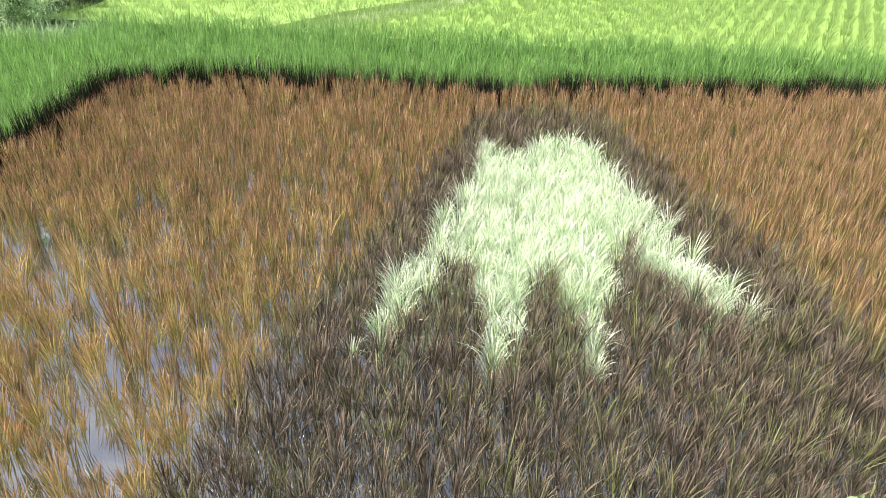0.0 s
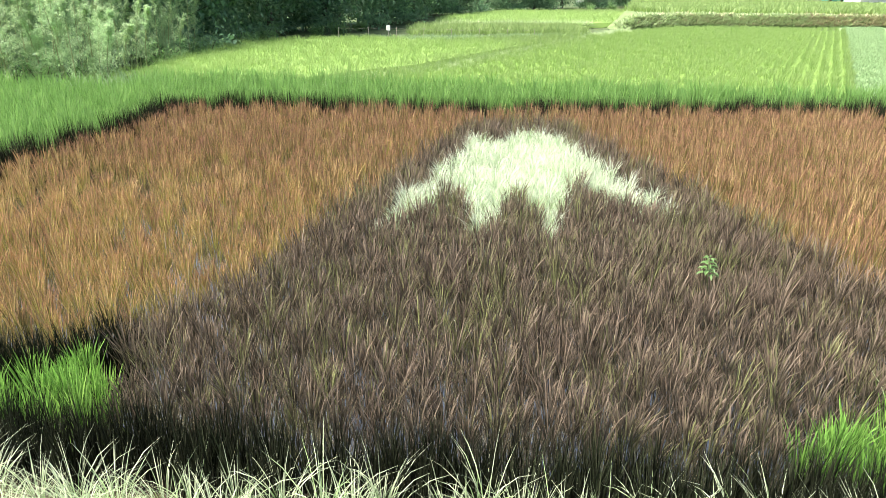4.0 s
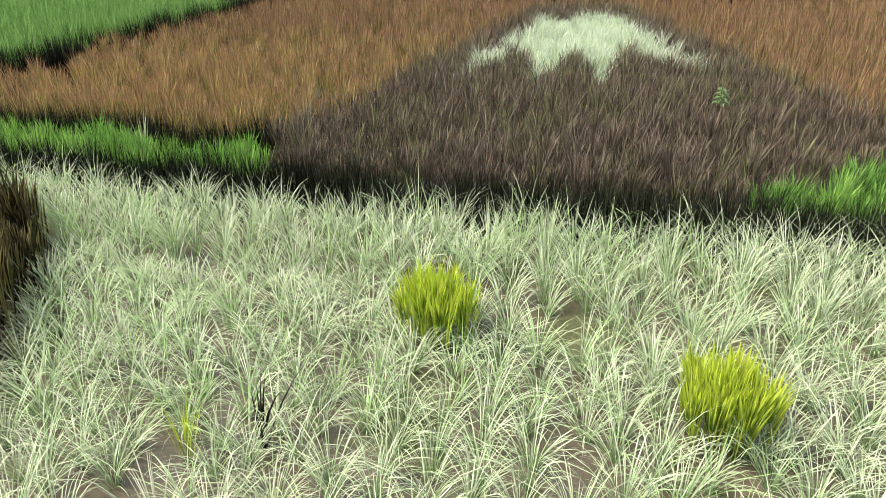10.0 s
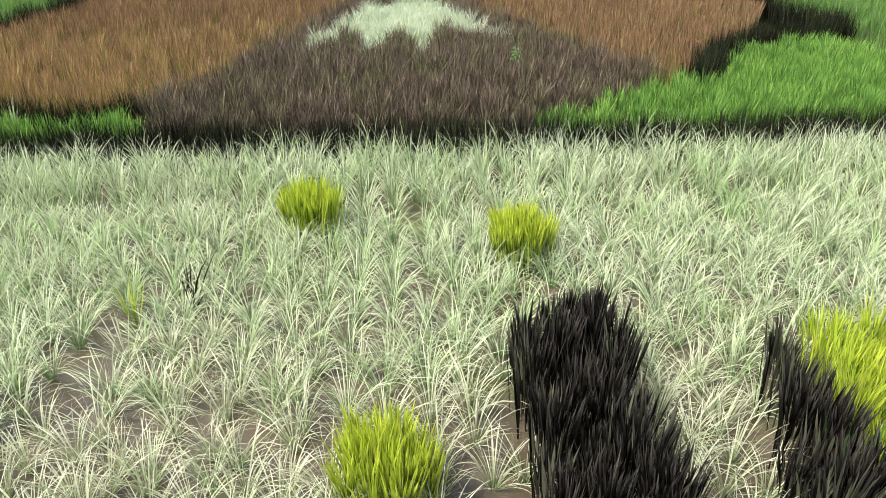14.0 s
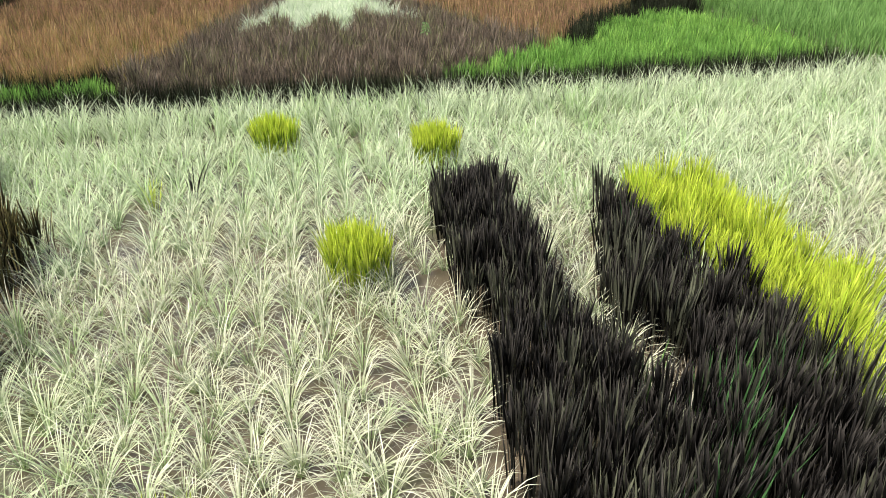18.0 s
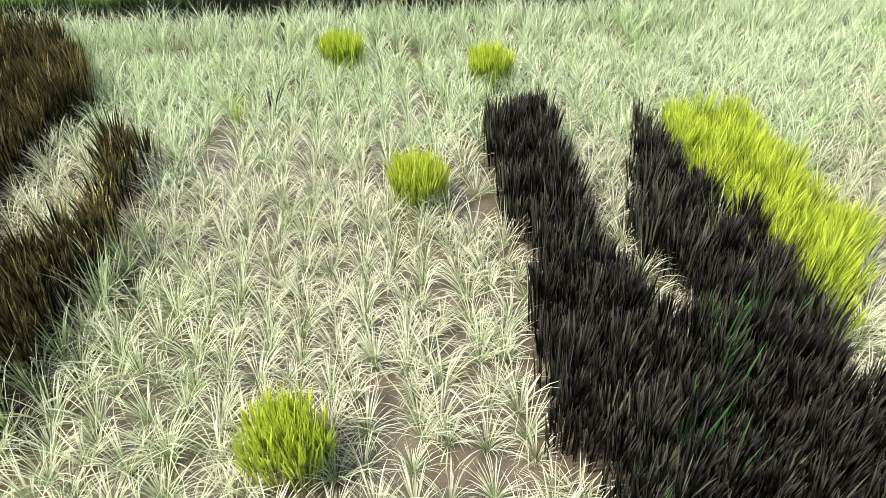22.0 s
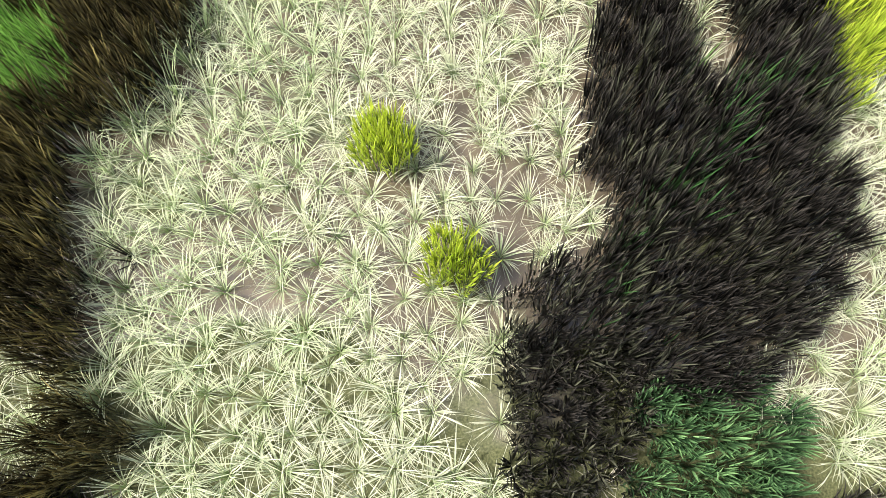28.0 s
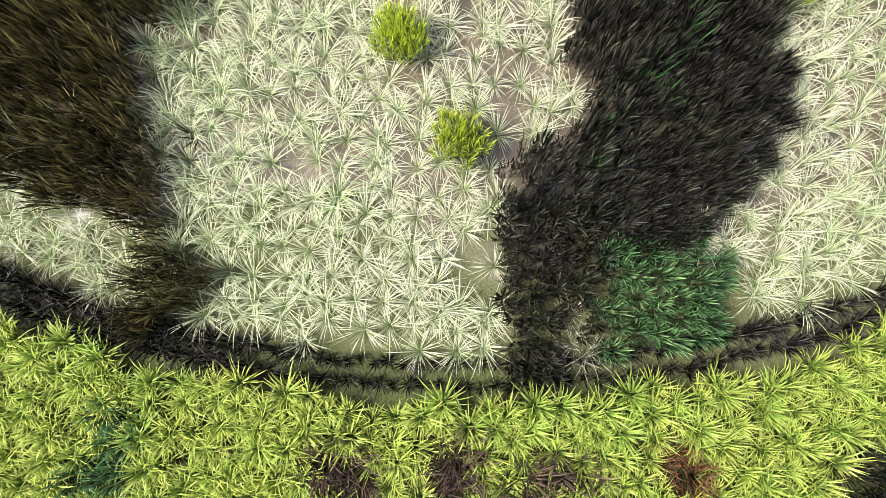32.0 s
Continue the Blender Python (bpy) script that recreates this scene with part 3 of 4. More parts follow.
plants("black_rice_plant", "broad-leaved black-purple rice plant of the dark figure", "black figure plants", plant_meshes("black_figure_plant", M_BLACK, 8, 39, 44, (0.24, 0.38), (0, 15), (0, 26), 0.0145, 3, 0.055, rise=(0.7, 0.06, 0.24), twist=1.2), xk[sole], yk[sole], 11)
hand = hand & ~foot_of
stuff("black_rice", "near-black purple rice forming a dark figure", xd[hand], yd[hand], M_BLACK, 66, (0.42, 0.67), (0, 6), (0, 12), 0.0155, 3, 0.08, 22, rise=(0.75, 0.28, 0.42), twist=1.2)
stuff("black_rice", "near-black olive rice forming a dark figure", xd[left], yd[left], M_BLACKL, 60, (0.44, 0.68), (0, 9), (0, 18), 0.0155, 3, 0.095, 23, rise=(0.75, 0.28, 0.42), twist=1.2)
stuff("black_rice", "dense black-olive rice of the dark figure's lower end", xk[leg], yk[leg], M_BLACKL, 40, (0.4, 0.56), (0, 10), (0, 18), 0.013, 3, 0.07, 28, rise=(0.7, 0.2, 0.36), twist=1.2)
stuff("green_rice", "bright green rice inside the dark figure", xd[lgreen], yd[lgreen], M_GREEN, 36, (0.42, 0.64), (0, 9), (0, 22), 0.013, 3, 0.1, 24, rise=(0.6, 0.15, 0.36), twist=1.6)
yr = inside(YELLOW_R, xd, yd)
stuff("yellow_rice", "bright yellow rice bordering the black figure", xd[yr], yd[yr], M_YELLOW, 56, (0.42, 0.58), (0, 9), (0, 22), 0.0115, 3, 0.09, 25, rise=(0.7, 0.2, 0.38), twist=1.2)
xb, yb = planted((1.2, -0.6, 2.75, 0.85), 0.185, 0.18, 0.03, rng1)
bl = inside(BLOCK, xb, yb)
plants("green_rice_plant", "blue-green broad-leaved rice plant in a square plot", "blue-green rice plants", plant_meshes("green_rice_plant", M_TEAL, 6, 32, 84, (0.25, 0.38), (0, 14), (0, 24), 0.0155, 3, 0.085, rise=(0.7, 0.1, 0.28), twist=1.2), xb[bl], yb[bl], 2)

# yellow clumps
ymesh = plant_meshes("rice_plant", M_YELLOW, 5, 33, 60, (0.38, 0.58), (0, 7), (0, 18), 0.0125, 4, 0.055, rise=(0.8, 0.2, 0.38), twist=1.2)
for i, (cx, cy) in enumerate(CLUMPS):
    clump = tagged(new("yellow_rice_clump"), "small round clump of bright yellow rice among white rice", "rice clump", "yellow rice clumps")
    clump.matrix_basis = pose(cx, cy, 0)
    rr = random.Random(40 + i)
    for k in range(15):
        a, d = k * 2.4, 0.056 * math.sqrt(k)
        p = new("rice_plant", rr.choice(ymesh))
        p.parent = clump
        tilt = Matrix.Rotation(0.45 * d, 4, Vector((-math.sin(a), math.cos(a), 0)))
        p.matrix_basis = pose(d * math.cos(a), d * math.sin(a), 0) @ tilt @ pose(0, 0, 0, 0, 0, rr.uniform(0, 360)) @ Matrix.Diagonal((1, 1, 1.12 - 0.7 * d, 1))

# ring of black plants and the yellow border outside it
dark_meshes = plant_meshes("black_rice_plant", M_BLACK, 8, 34, 44, (0.11, 0.24), (3, 42), (5, 50), 0.0095, 3, 0.022)
rx, ry = [], []
rr = random.Random(9)
for radius in (11.8, 12.0):
    a = -0.49
    while a < 0.57:
        rx.append(RING_C[0] + radius * math.sin(a) + rr.gauss(0, 0.015))
        ry.append(RING_C[1] - radius * math.cos(a) + rr.gauss(0, 0.015))
        a += 0.14 / radius
plants("black_rice_plant", "small black-purple rice plant in a curved double row", "black ring plants", dark_meshes, rx, ry, 3, lambda px: min(1.6, 0.95 + (0.3 if px < 0 else 0.13) * max(0.0, abs(px - 0.1) - 0.9)))
sa = np.concatenate([np.arange(-0.8, -0.49, 0.015), np.arange(0.57, 0.85, 0.015)])
sr = np.concatenate([np.full(len(sa), 11.8), np.full(len(sa), 12.0)])
sa = np.concatenate([sa, sa])
stuff("black_ring_rice", "black-purple rice continuing the curved double row", RING_C[0] + sr * np.sin(sa), RING_C[1] - sr * np.cos(sa), M_BLACK, 40, (0.25, 0.48), (3, 25), (0, 40), 0.0135, 3, 0.06, 27)
xo, yo = planted((-9.0, -3.6, 9.0, 3.4), 0.21, 0.2, 0.04, rng1)
outside = ring_r(xo, yo) > RING_OUT + 0.05
dusk = outside & (np.hypot(xo - 3.95, yo + 1.4) < 0.34)
PATCH = [(-0.9, -1.72, 0.28), (0.12, -1.66, 0.28), (0.85, -1.7, 0.16), (1.15, -1.55, 0.2)]
maroon = np.zeros(len(xo), bool)
for px, py, r in PATCH:
    maroon |= np.hypot(xo - px, yo - py) < r
red = np.hypot(xo - 2.28, yo + 1.5) < 0.25
teal = (np.hypot(xo + 3.0, yo + 1.45) < 0.2) | (np.hypot(xo + 3.05, yo + 1.9) < 0.25)
yel = outside & ~maroon & ~red & ~teal & ~dusk
ny = yel & (yo > -2.6) & (abs(xo) < 4.5)
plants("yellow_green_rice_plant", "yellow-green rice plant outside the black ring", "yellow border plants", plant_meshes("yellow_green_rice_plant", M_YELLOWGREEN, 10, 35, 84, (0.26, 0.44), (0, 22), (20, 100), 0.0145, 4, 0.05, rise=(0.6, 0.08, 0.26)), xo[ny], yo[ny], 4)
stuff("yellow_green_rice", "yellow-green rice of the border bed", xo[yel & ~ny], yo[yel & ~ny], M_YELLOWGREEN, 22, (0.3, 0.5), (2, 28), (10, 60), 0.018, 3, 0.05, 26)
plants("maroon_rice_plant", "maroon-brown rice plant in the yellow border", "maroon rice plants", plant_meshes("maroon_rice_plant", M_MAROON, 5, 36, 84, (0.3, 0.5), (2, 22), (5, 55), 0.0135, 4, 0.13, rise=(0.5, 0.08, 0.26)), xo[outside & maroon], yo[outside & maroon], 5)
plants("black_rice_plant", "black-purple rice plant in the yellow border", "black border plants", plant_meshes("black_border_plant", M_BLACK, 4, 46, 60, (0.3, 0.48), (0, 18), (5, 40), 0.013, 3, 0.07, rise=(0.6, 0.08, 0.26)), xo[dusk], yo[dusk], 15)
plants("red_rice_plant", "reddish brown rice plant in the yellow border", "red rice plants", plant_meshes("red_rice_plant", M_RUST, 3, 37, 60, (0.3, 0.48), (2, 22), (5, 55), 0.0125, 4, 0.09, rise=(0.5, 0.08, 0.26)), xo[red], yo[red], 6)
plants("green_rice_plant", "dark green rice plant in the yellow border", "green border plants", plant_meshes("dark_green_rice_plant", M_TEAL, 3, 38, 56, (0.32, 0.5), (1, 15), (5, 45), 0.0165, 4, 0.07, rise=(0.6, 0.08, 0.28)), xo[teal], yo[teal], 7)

# outer fields
rng2 = np.random.default_rng(8)
xf, yf = planted((-15, 10.5, 17, 26.6), 0.27, 0.24, 0.05, rng2)
BACK = [(-8.75, 9.5), (-8.65, 13.4), (-8.45, 15.4), (-8.1, 17.2), (-7.9, 19.4), (-8.0, 22.2), (-5.3, 22.7), (-1.4, 22.8), (3.6, 23.65), (8.75, 24.55),
        (8.8, 10.8), (22, 10.8), (22, 26.6), (-15, 26.6), (-15, 9.5)]
out = inside(BACK, xf, yf) & ~((xf < -10.6) & (yf > 24.3))
stuff("outer_green_rice", "tall dense green rice around the picture field", xf[out], yf[out], M_OUTER, 23, (0.6, 0.86), (0, 10), (0, 28), 0.0155, 2, 0.12, 51, rise=(0.75, 0.3, 0.58), twist=1.6)
# next fields: one on either side of a grassy ditch bank
def ditch_x(y):
    return np.interp(y, [26.2, 29, 31.6, 35.1, 40, 46.3, 54.5, 60], [-6.2, -4.8, -2.9, -1.5, 0.4, 3.0, 5.8, 8.0])


def east_x(y):
    return np.interp(y, [26, 33.3, 45, 60, 80], [8.85, 11.86, 16.7, 22.8, 31.0])


M_CANOPY = plain("rice_undergrowth", (0.20, 0.32, 0.07), (0.25, 0.38, 0.085), 3.0)

def strip(name, label, left, right, ys, z, mat):
    bm = bmesh.new()
    rows = [[bm.verts.new((float(f(y)) + dx, float(y), h)) for f, dx, h in ((left, -0.4, -0.02), (left, 0.0, z), (right, 0.0, z), (right, 0.4, -0.02))] for y in ys]
    for r0, r1 in zip(rows, rows[1:]):
        for k in range(3):
            bm.faces.new((r0[k], r0[k + 1], r1[k + 1], r1[k]))
    me = bpy.data.meshes.new(name)
    bm.to_mesh(me)
    bm.free()
    me.materials.append(mat)
    return tagged(new(name, me), label, "track" if "track" in name else "grass path" if "path" in name else "rice", kind="structure")


FIELD_W = [(-13.2, 26.3), (-12.2, 27.5), (-12.25, 30.5), (-12.7, 36.5), (-12.3, 38.9), (-10.6, 42.3), (-7.9, 43.6), (-3.9, 43.2), (-0.6, 46.2), (2.4, 48.8), (8, 60), (8, 26.3)]
FIELD_N = [(-7.2, 51.5), (5.0, 57), (4.2, 64.5), (-5.1, 61.5), (-7.6, 60)]
FIELD_F = [(-6.6, 63), (4.0, 66), (9.2, 68.5), (15.5, 102), (6.3, 97), (2.6, 93), (-1.4, 92), (-4.2, 83), (-6.9, 73)]


def drilled_end(x):
    return np.interp(x, [2, 6.3, 10.3, 15.6, 24], [44, 52, 58.3, 61, 61])


def west_edge(y):
    return np.interp(y, [26.3, 27.5, 36.5, 38.9, 42.3, 43.5], [-13.0, -12.2, -12.7, -12.3, -10.6, -8.2])


strip("field_undergrowth_1", "dense lower leaves of the near far field", west_edge, lambda y: ditch_x(y) - 0.8, np.linspace(26.6, 43.2, 14), 0.46, M_CANOPY)
strip("field_undergrowth_2", "dense lower leaves of the drilled field", lambda y: np.maximum(ditch_x(y) + 0.95, np.interp(y, [44, 52, 58.3, 60.8], [-20, 5, 10.3, 15.3])), lambda y: east_x(y) - 0.1, np.linspace(26.6, 60.5, 18), 0.4, plain("row_undergrowth", (0.19, 0.305, 0.06), (0.24, 0.37, 0.075), 3.0))
strip("field_undergrowth_3", "dense lower leaves of the distant field", lambda y: np.interp(y, [64, 73, 83, 92], [-6.4, -6.7, -4.1, -1.3]), lambda y: np.interp(y, [64, 68.5, 92], [4.0, 9.0, 13.0]), np.linspace(64.5, 92, 6), 0.35, M_CANOPY)
xf, yf = planted((-14, 26.4, 9, 50), 0.3, 0.28, 0.06, rng2, 3)
keep = inside(FIELD_W, xf, yf) & (xf < ditch_x(yf) - 0.2)
stuff("far_green_rice", "sunlit yellow-green rice of the next field", xf[keep], yf[keep], M_FIELD, 30, (0.57, 0.65), (2, 16), (5, 40), 0.011, 2, 0.18, 52, rise=(0.85, 0.4, 0.5), twist=1.6)
xf, yf = planted((-32, -6, 56, 106), 0.38, 0.19, 0.035, rng2, -22.4)
keep = (xf > ditch_x(yf) + 0.5) & (xf < east_x(yf)) & (yf > 26.4) & (yf < drilled_end(xf))
stuff("far_green_rice", "yellow-green rice in straight drilled rows", xf[keep], yf[keep], M_FIELD, 28, (0.59, 0.65), (2, 11), (5, 35), 0.0115, 2, 0.1, 53, rise=(0.85, 0.4, 0.5), twist=1.6)
yg = rng2.uniform(26.3, 58, 4600)
stuff("bank_grass", "pale grass along the ditch bank between fields", ditch_x(yg) + 0.15 + rng2.normal(0, 0.36, 4600), yg, M_PALE, 8, (0.3, 0.6), (5, 40), (10, 70), 0.019, 2, 0.14, 54)
M_PATH = plain("mown_grass_path", (0.15, 0.27, 0.10), (0.28, 0.39, 0.19), 2.5)
strip("grass_path", "pale mown grass path between fields", lambda y: east_x(y) + 0.1, lambda y: east_x(y) + 3.6, np.linspace(25.5, 76, 10), 0.02, M_PATH)
yg = rng2.uniform(25.5, 75, 9000)
stuff("path_grass", "pale mown grass of a field path", east_x(yg) + rng2.uniform(0.2, 3.4, 9000), yg, M_MOWN, 7, (0.08, 0.22), (10, 60), (10, 60), 0.022, 2, 0.3, 55)
M_TRACK = plain("grey_gravel_track", (0.20, 0.19, 0.19), (0.32, 0.31, 0.30), 4.0)
strip("farm_track", "grey gravel farm track below the terrace bank", lambda y: np.interp(y, [57.5, 61.5], [5.4, 7.6]) + 0.4, lambda y: np.interp(y, [57.5, 61.5], [7.4, 11.4]) - 0.4, np.linspace(57.5, 61.5, 5), 0.03, M_TRACK)
xf, yf = planted((-9, 50, 17, 104), 0.5, 0.45, 0.12, rng2, 5)
keep = inside(FIELD_N, xf, yf) | inside(FIELD_F, xf, yf)
stuff("distant_green_rice", "distant rice field below the woods", xf[keep], yf[keep], M_FIELD, 13, (0.45, 0.7), (2, 25), (5, 50), 0.04, 2, 0.3, 56)
xw2, yw2 = rng2.uniform(-11, 7, 3600), rng2.uniform(44, 58, 3600)
fallow = (xw2 < ditch_x(yw2) - 0.3) & (yw2 < 50.5 + 0.45 * xw2 + 3) & ~inside(FIELD_W, xw2, yw2)
stuff("fallow_weeds", "pale leafy grass on a fallow strip", xw2[fallow], yw2[fallow], M_MOWN, 14, (0.15, 0.4), (10, 60), (10, 60), 0.03, 2, 0.3, 57)
tw = rng2.uniform(0, 1, 420)
stuff("pale_weeds", "whitish leafy weeds along a field boundary", -6 + 11.5 * tw, 61.6 + 4.2 * tw + rng2.normal(0, 0.35, 420), M_PALE, 12, (0.3, 0.8), (10, 60), (10, 60), 0.06, 2, 0.3, 59)
xw2, yw2 = rng2.normal(-11.2, 0.9, 130), rng2.normal(25.4, 0.35, 130)
stuff("pale_weeds", "pale flowering weeds at the field corner", xw2, yw2, M_MOWN, 10, (0.5, 0.9), (5, 40), (20, 80), 0.03, 3, 0.1, 58)

# terrace bank with a field on top
rb = np.random.default_rng(77)
def bank_y(x):
    return np.interp(x, [7.0, 8.6, 13.6, 21.5, 29, 60], [61.5, 65, 70, 73, 74.5, 82])


bx = np.linspace(7.6, 60, 90)
by = bank_y(bx)
rows = []
for off, z in ((0, -0.05), (0.3, 0.35), (0.8, 0.8), (1.5, 0.98), (70, 1.05)):
    rows.append([(px - 0.5 * min(off, 2) + (0.17 * off if off > 10 else 0), py + off, z * min(1.0, (px - 7.5) / 2) + (rb.normal(0, 0.05) if 0 < z < 1.45 else 0)) for px, py in zip(bx, by)])
bm = bmesh.new()
grid = [[bm.verts.new(p) for p in r] for r in rows]
for r0, r1 in zip(grid, grid[1:]):
    for a, b, c, d in zip(r0, r0[1:], r1[1:], r1):
        bm.faces.new((a, b, c, d))
me = bpy.data.meshes.new("terrace_bank")
bm.to_mesh(me)
me.materials.append(plain("bank_earth", (0.11, 0.18, 0.05), (0.24, 0.29, 0.12), 1.6))
tagged(new("terrace_bank", me), "earth bank of a raised field terrace", "bank", kind="structure")
t = rb.uniform(0, 1, 2600)
bxx = 8 + 44 * t
up = rb.uniform(0.1, 1.3, 2600)
up *= 0.75
gx, gy, gz = bxx - 0.4 * up, bank_y(bxx) + up * 0.9, up * np.minimum(1.0, (bxx - 7.5) / 2)
lush = rb.uniform(0, 1, 2600) < np.interp(bxx, [8, 24, 30, 52], [1.0, 0.8, 0.4, 0.25])
for sel, nm, lb, mt, sd_ in ((lush, "bank_weeds", "leafy green weeds covering the terrace bank", M_PALE, 61), (~lush, "bank_dry_grass", "dry straw-coloured grass on the terrace bank", M_DRY, 62)):
    rng = np.random.default_rng(sd_)
    meb = mesh_from(nm, [ribbons(gx[sel], gy[sel], gz[sel] - 0.05, 10, (0.25, 0.55), (20, 70), (10, 60), 0.09, 2, 0.3, rng)], mt)
    tagged(new(nm, meb), lb, "weeds", kind="stuff")
xf, yf = planted((4, 66, 60, 122), 0.8, 0.65, 0.15, rng2, 30)
keep = (yf > bank_y(xf) + 1.9) & (xf > 8.2 + 0.17 * (yf - 66))
rng = np.random.default_rng(63)
meb = mesh_from("terrace_rice", [ribbons(xf[keep], yf[keep], np.full(keep.sum(), 1.0), 8, (0.5, 0.75), (2, 30), (5, 50), 0.1, 2, 0.32, rng)], M_FIELD)
tagged(new("terrace_rice", meb), "bright green rice on the raised terrace", "rice", kind="stuff")

# woods
M_BARK = plain("bark", (0.06, 0.05, 0.035), (0.16, 0.13, 0.10), 6.0)
M_CULM = plain("bamboo_culm", (0.22, 0.26, 0.10), (0.40, 0.42, 0.22), 4.0, 0.5)


def foliage(name, dark, light, alt):
    mat, nt, bsdf, out = material(name)
    geo = nt.nodes.new("ShaderNodeNewGeometry")
    n = nt.nodes.new("ShaderNodeTexNoise")
    n.inputs["Scale"].default_value = 0.7
    nt.links.new(geo.outputs["Position"], n.inputs["Vector"])
    col = ramp(nt, geo.outputs["Random Per Island"], [(0.0, dark), (1.0, light)])
    col = mixed(nt, ramp(nt, n.outputs["Fac"], [(0.45, (0, 0, 0)), (0.65, (1, 1, 1))]), col, alt)
    nt.links.new(col, bsdf.inputs["Base Color"])
    bsdf.inputs["Roughness"].default_value = 0.5
    tr = nt.nodes.new("ShaderNodeBsdfTranslucent")
    nt.links.new(col, tr.inputs["Color"])
    mix = nt.nodes.new("ShaderNodeMixShader")
    mix.inputs[0].default_value = 0.45
    nt.links.new(bsdf.outputs[0], mix.inputs[1])
    nt.links.new(tr.outputs[0], mix.inputs[2])
    nt.links.new(mix.outputs[0], out.inputs["Surface"])
    return mat


M_WOOD = foliage("broadleaf_foliage", (0.11, 0.22, 0.12), (0.36, 0.54, 0.28), (0.22, 0.40, 0.21))
M_BAMBOO = foliage("bamboo_foliage", (0.13, 0.26, 0.10), (0.74, 0.87, 0.52), (0.46, 0.65, 0.33))
M_SHRUB = foliage("shrub_foliage", (0.13, 0.26, 0.08), (0.32, 0.50, 0.18), (0.26, 0.42, 0.16))


def leaves(name, pts, size, mat, parent, rng, hang=0.3, slim=0.45):
    """Small pointed leaves, each a bent diamond of two triangles, at the given points."""
    n = len(pts)
    az, tilt = rng.uniform(0, 2 * np.pi, n), rng.normal(-hang, 0.5, n)
    ln = size * rng.uniform(0.6, 1.3, n)
    d = np.stack([np.cos(az) * np.cos(tilt), np.sin(az) * np.cos(tilt), np.sin(tilt)], 1)
    sde = np.stack([-np.sin(az), np.cos(az), rng.normal(0, 0.4, n)], 1)
    half = (slim * ln / 2)[:, None]
    mid = pts + d * (ln * 0.45)[:, None]
    v = np.stack([pts, mid - sde * half, mid + sde * half, pts + d * ln[:, None] - [0, 0, 1] * (0.12 * ln)[:, None]], 1).reshape(-1, 3)
    t = (np.arange(n)[:, None, None] * 4 + np.array([(0, 1, 2), (1, 3, 2)])[None]).reshape(-1, 3)
    ob = new(name, mesh_from(name, [(v, t, np.zeros(len(v)), np.zeros(len(v)))], mat))
    ob.parent = parent
    return ob


def tube(bm, pts, r0, r1, sides=7):
    rings = []
    for i, p in enumerate(pts):
        q = pts[min(i + 1, len(pts) - 1)] - pts[max(i - 1, 0)]
        m = q.to_track_quat("Z", "Y").to_matrix()
        r = r0 + (r1 - r0) * i / (len(pts) - 1)
        rings.append([bm.verts.new(p + m @ Vector((r * math.cos(a), r * math.sin(a), 0))) for a in (2 * math.pi * k / sides for k in range(sides))])
    for a, b in zip(rings, rings[1:]):
        for k in range(sides):
            bm.faces.new((a[k], a[(k + 1) % sides], b[(k + 1) % sides], b[k]))
    bm.faces.new(rings[-1])


def part(name, bm, mat, parent, label=""):
    me = bpy.data.meshes.new(name)
    bm.to_mesh(me)
    bm.free()
    me.materials.append(mat)
    ob = new(name, me)
    ob.parent = parent
    return tagged(ob, label)


def broadleaf(height, spread, low, count, seed):
    rng, rr = np.random.default_rng(seed), random.Random(seed)
    tree = tagged(new("broadleaf_tree"), "dark green broadleaf tree at the edge of the woods", "tree", "edge-of-woods trees")
    bm = bmesh.new()
    top = Vector((rr.uniform(-0.4, 0.4), rr.uniform(-0.4, 0.4), height * 0.75))
    tube(bm, [top * f + Vector((math.sin(f * 4 + seed) * 0.15, 0, 0)) for f in (0, 0.15, 0.35, 0.6, 1)], 0.2, 0.05)
    cents = []
    for k in range(11):
        f = rr.uniform(0.12, 0.95)
        a = rr.uniform(0, 6.28)
        end = top * f + Vector((math.cos(a), math.sin(a), 0.35)) * spread * rr.uniform(0.5, 1.0) * (1.1 - 0.55 * f)
        tube(bm, [top * f, (top * f + end) / 2 + Vector((0, 0, 0.15)), end], 0.06, 0.015, 5)
        cents += [end, (top * f + end) / 2]
    part("trunk", bm, M_BARK, tree)
    cents = np.array([tuple(c) for c in cents])
    extra = rng.normal(0, 1, (44, 3)) * [spread * 0.45, spread * 0.45, height * 0.2] + [0, 0, height * 0.33]
    cents = np.concatenate([cents, extra])
    pick = rng.integers(0, len(cents), count)
    pts = cents[pick] + rng.normal(0, 1, (count, 3)) * spread * 0.17
    pts[:, 2] = np.maximum(pts[:, 2], low + rng.uniform(0, 0.5, count))
    leaves("crown", pts, 0.27, M_WOOD, tree, rng, 0.35, 0.55)
    return tree


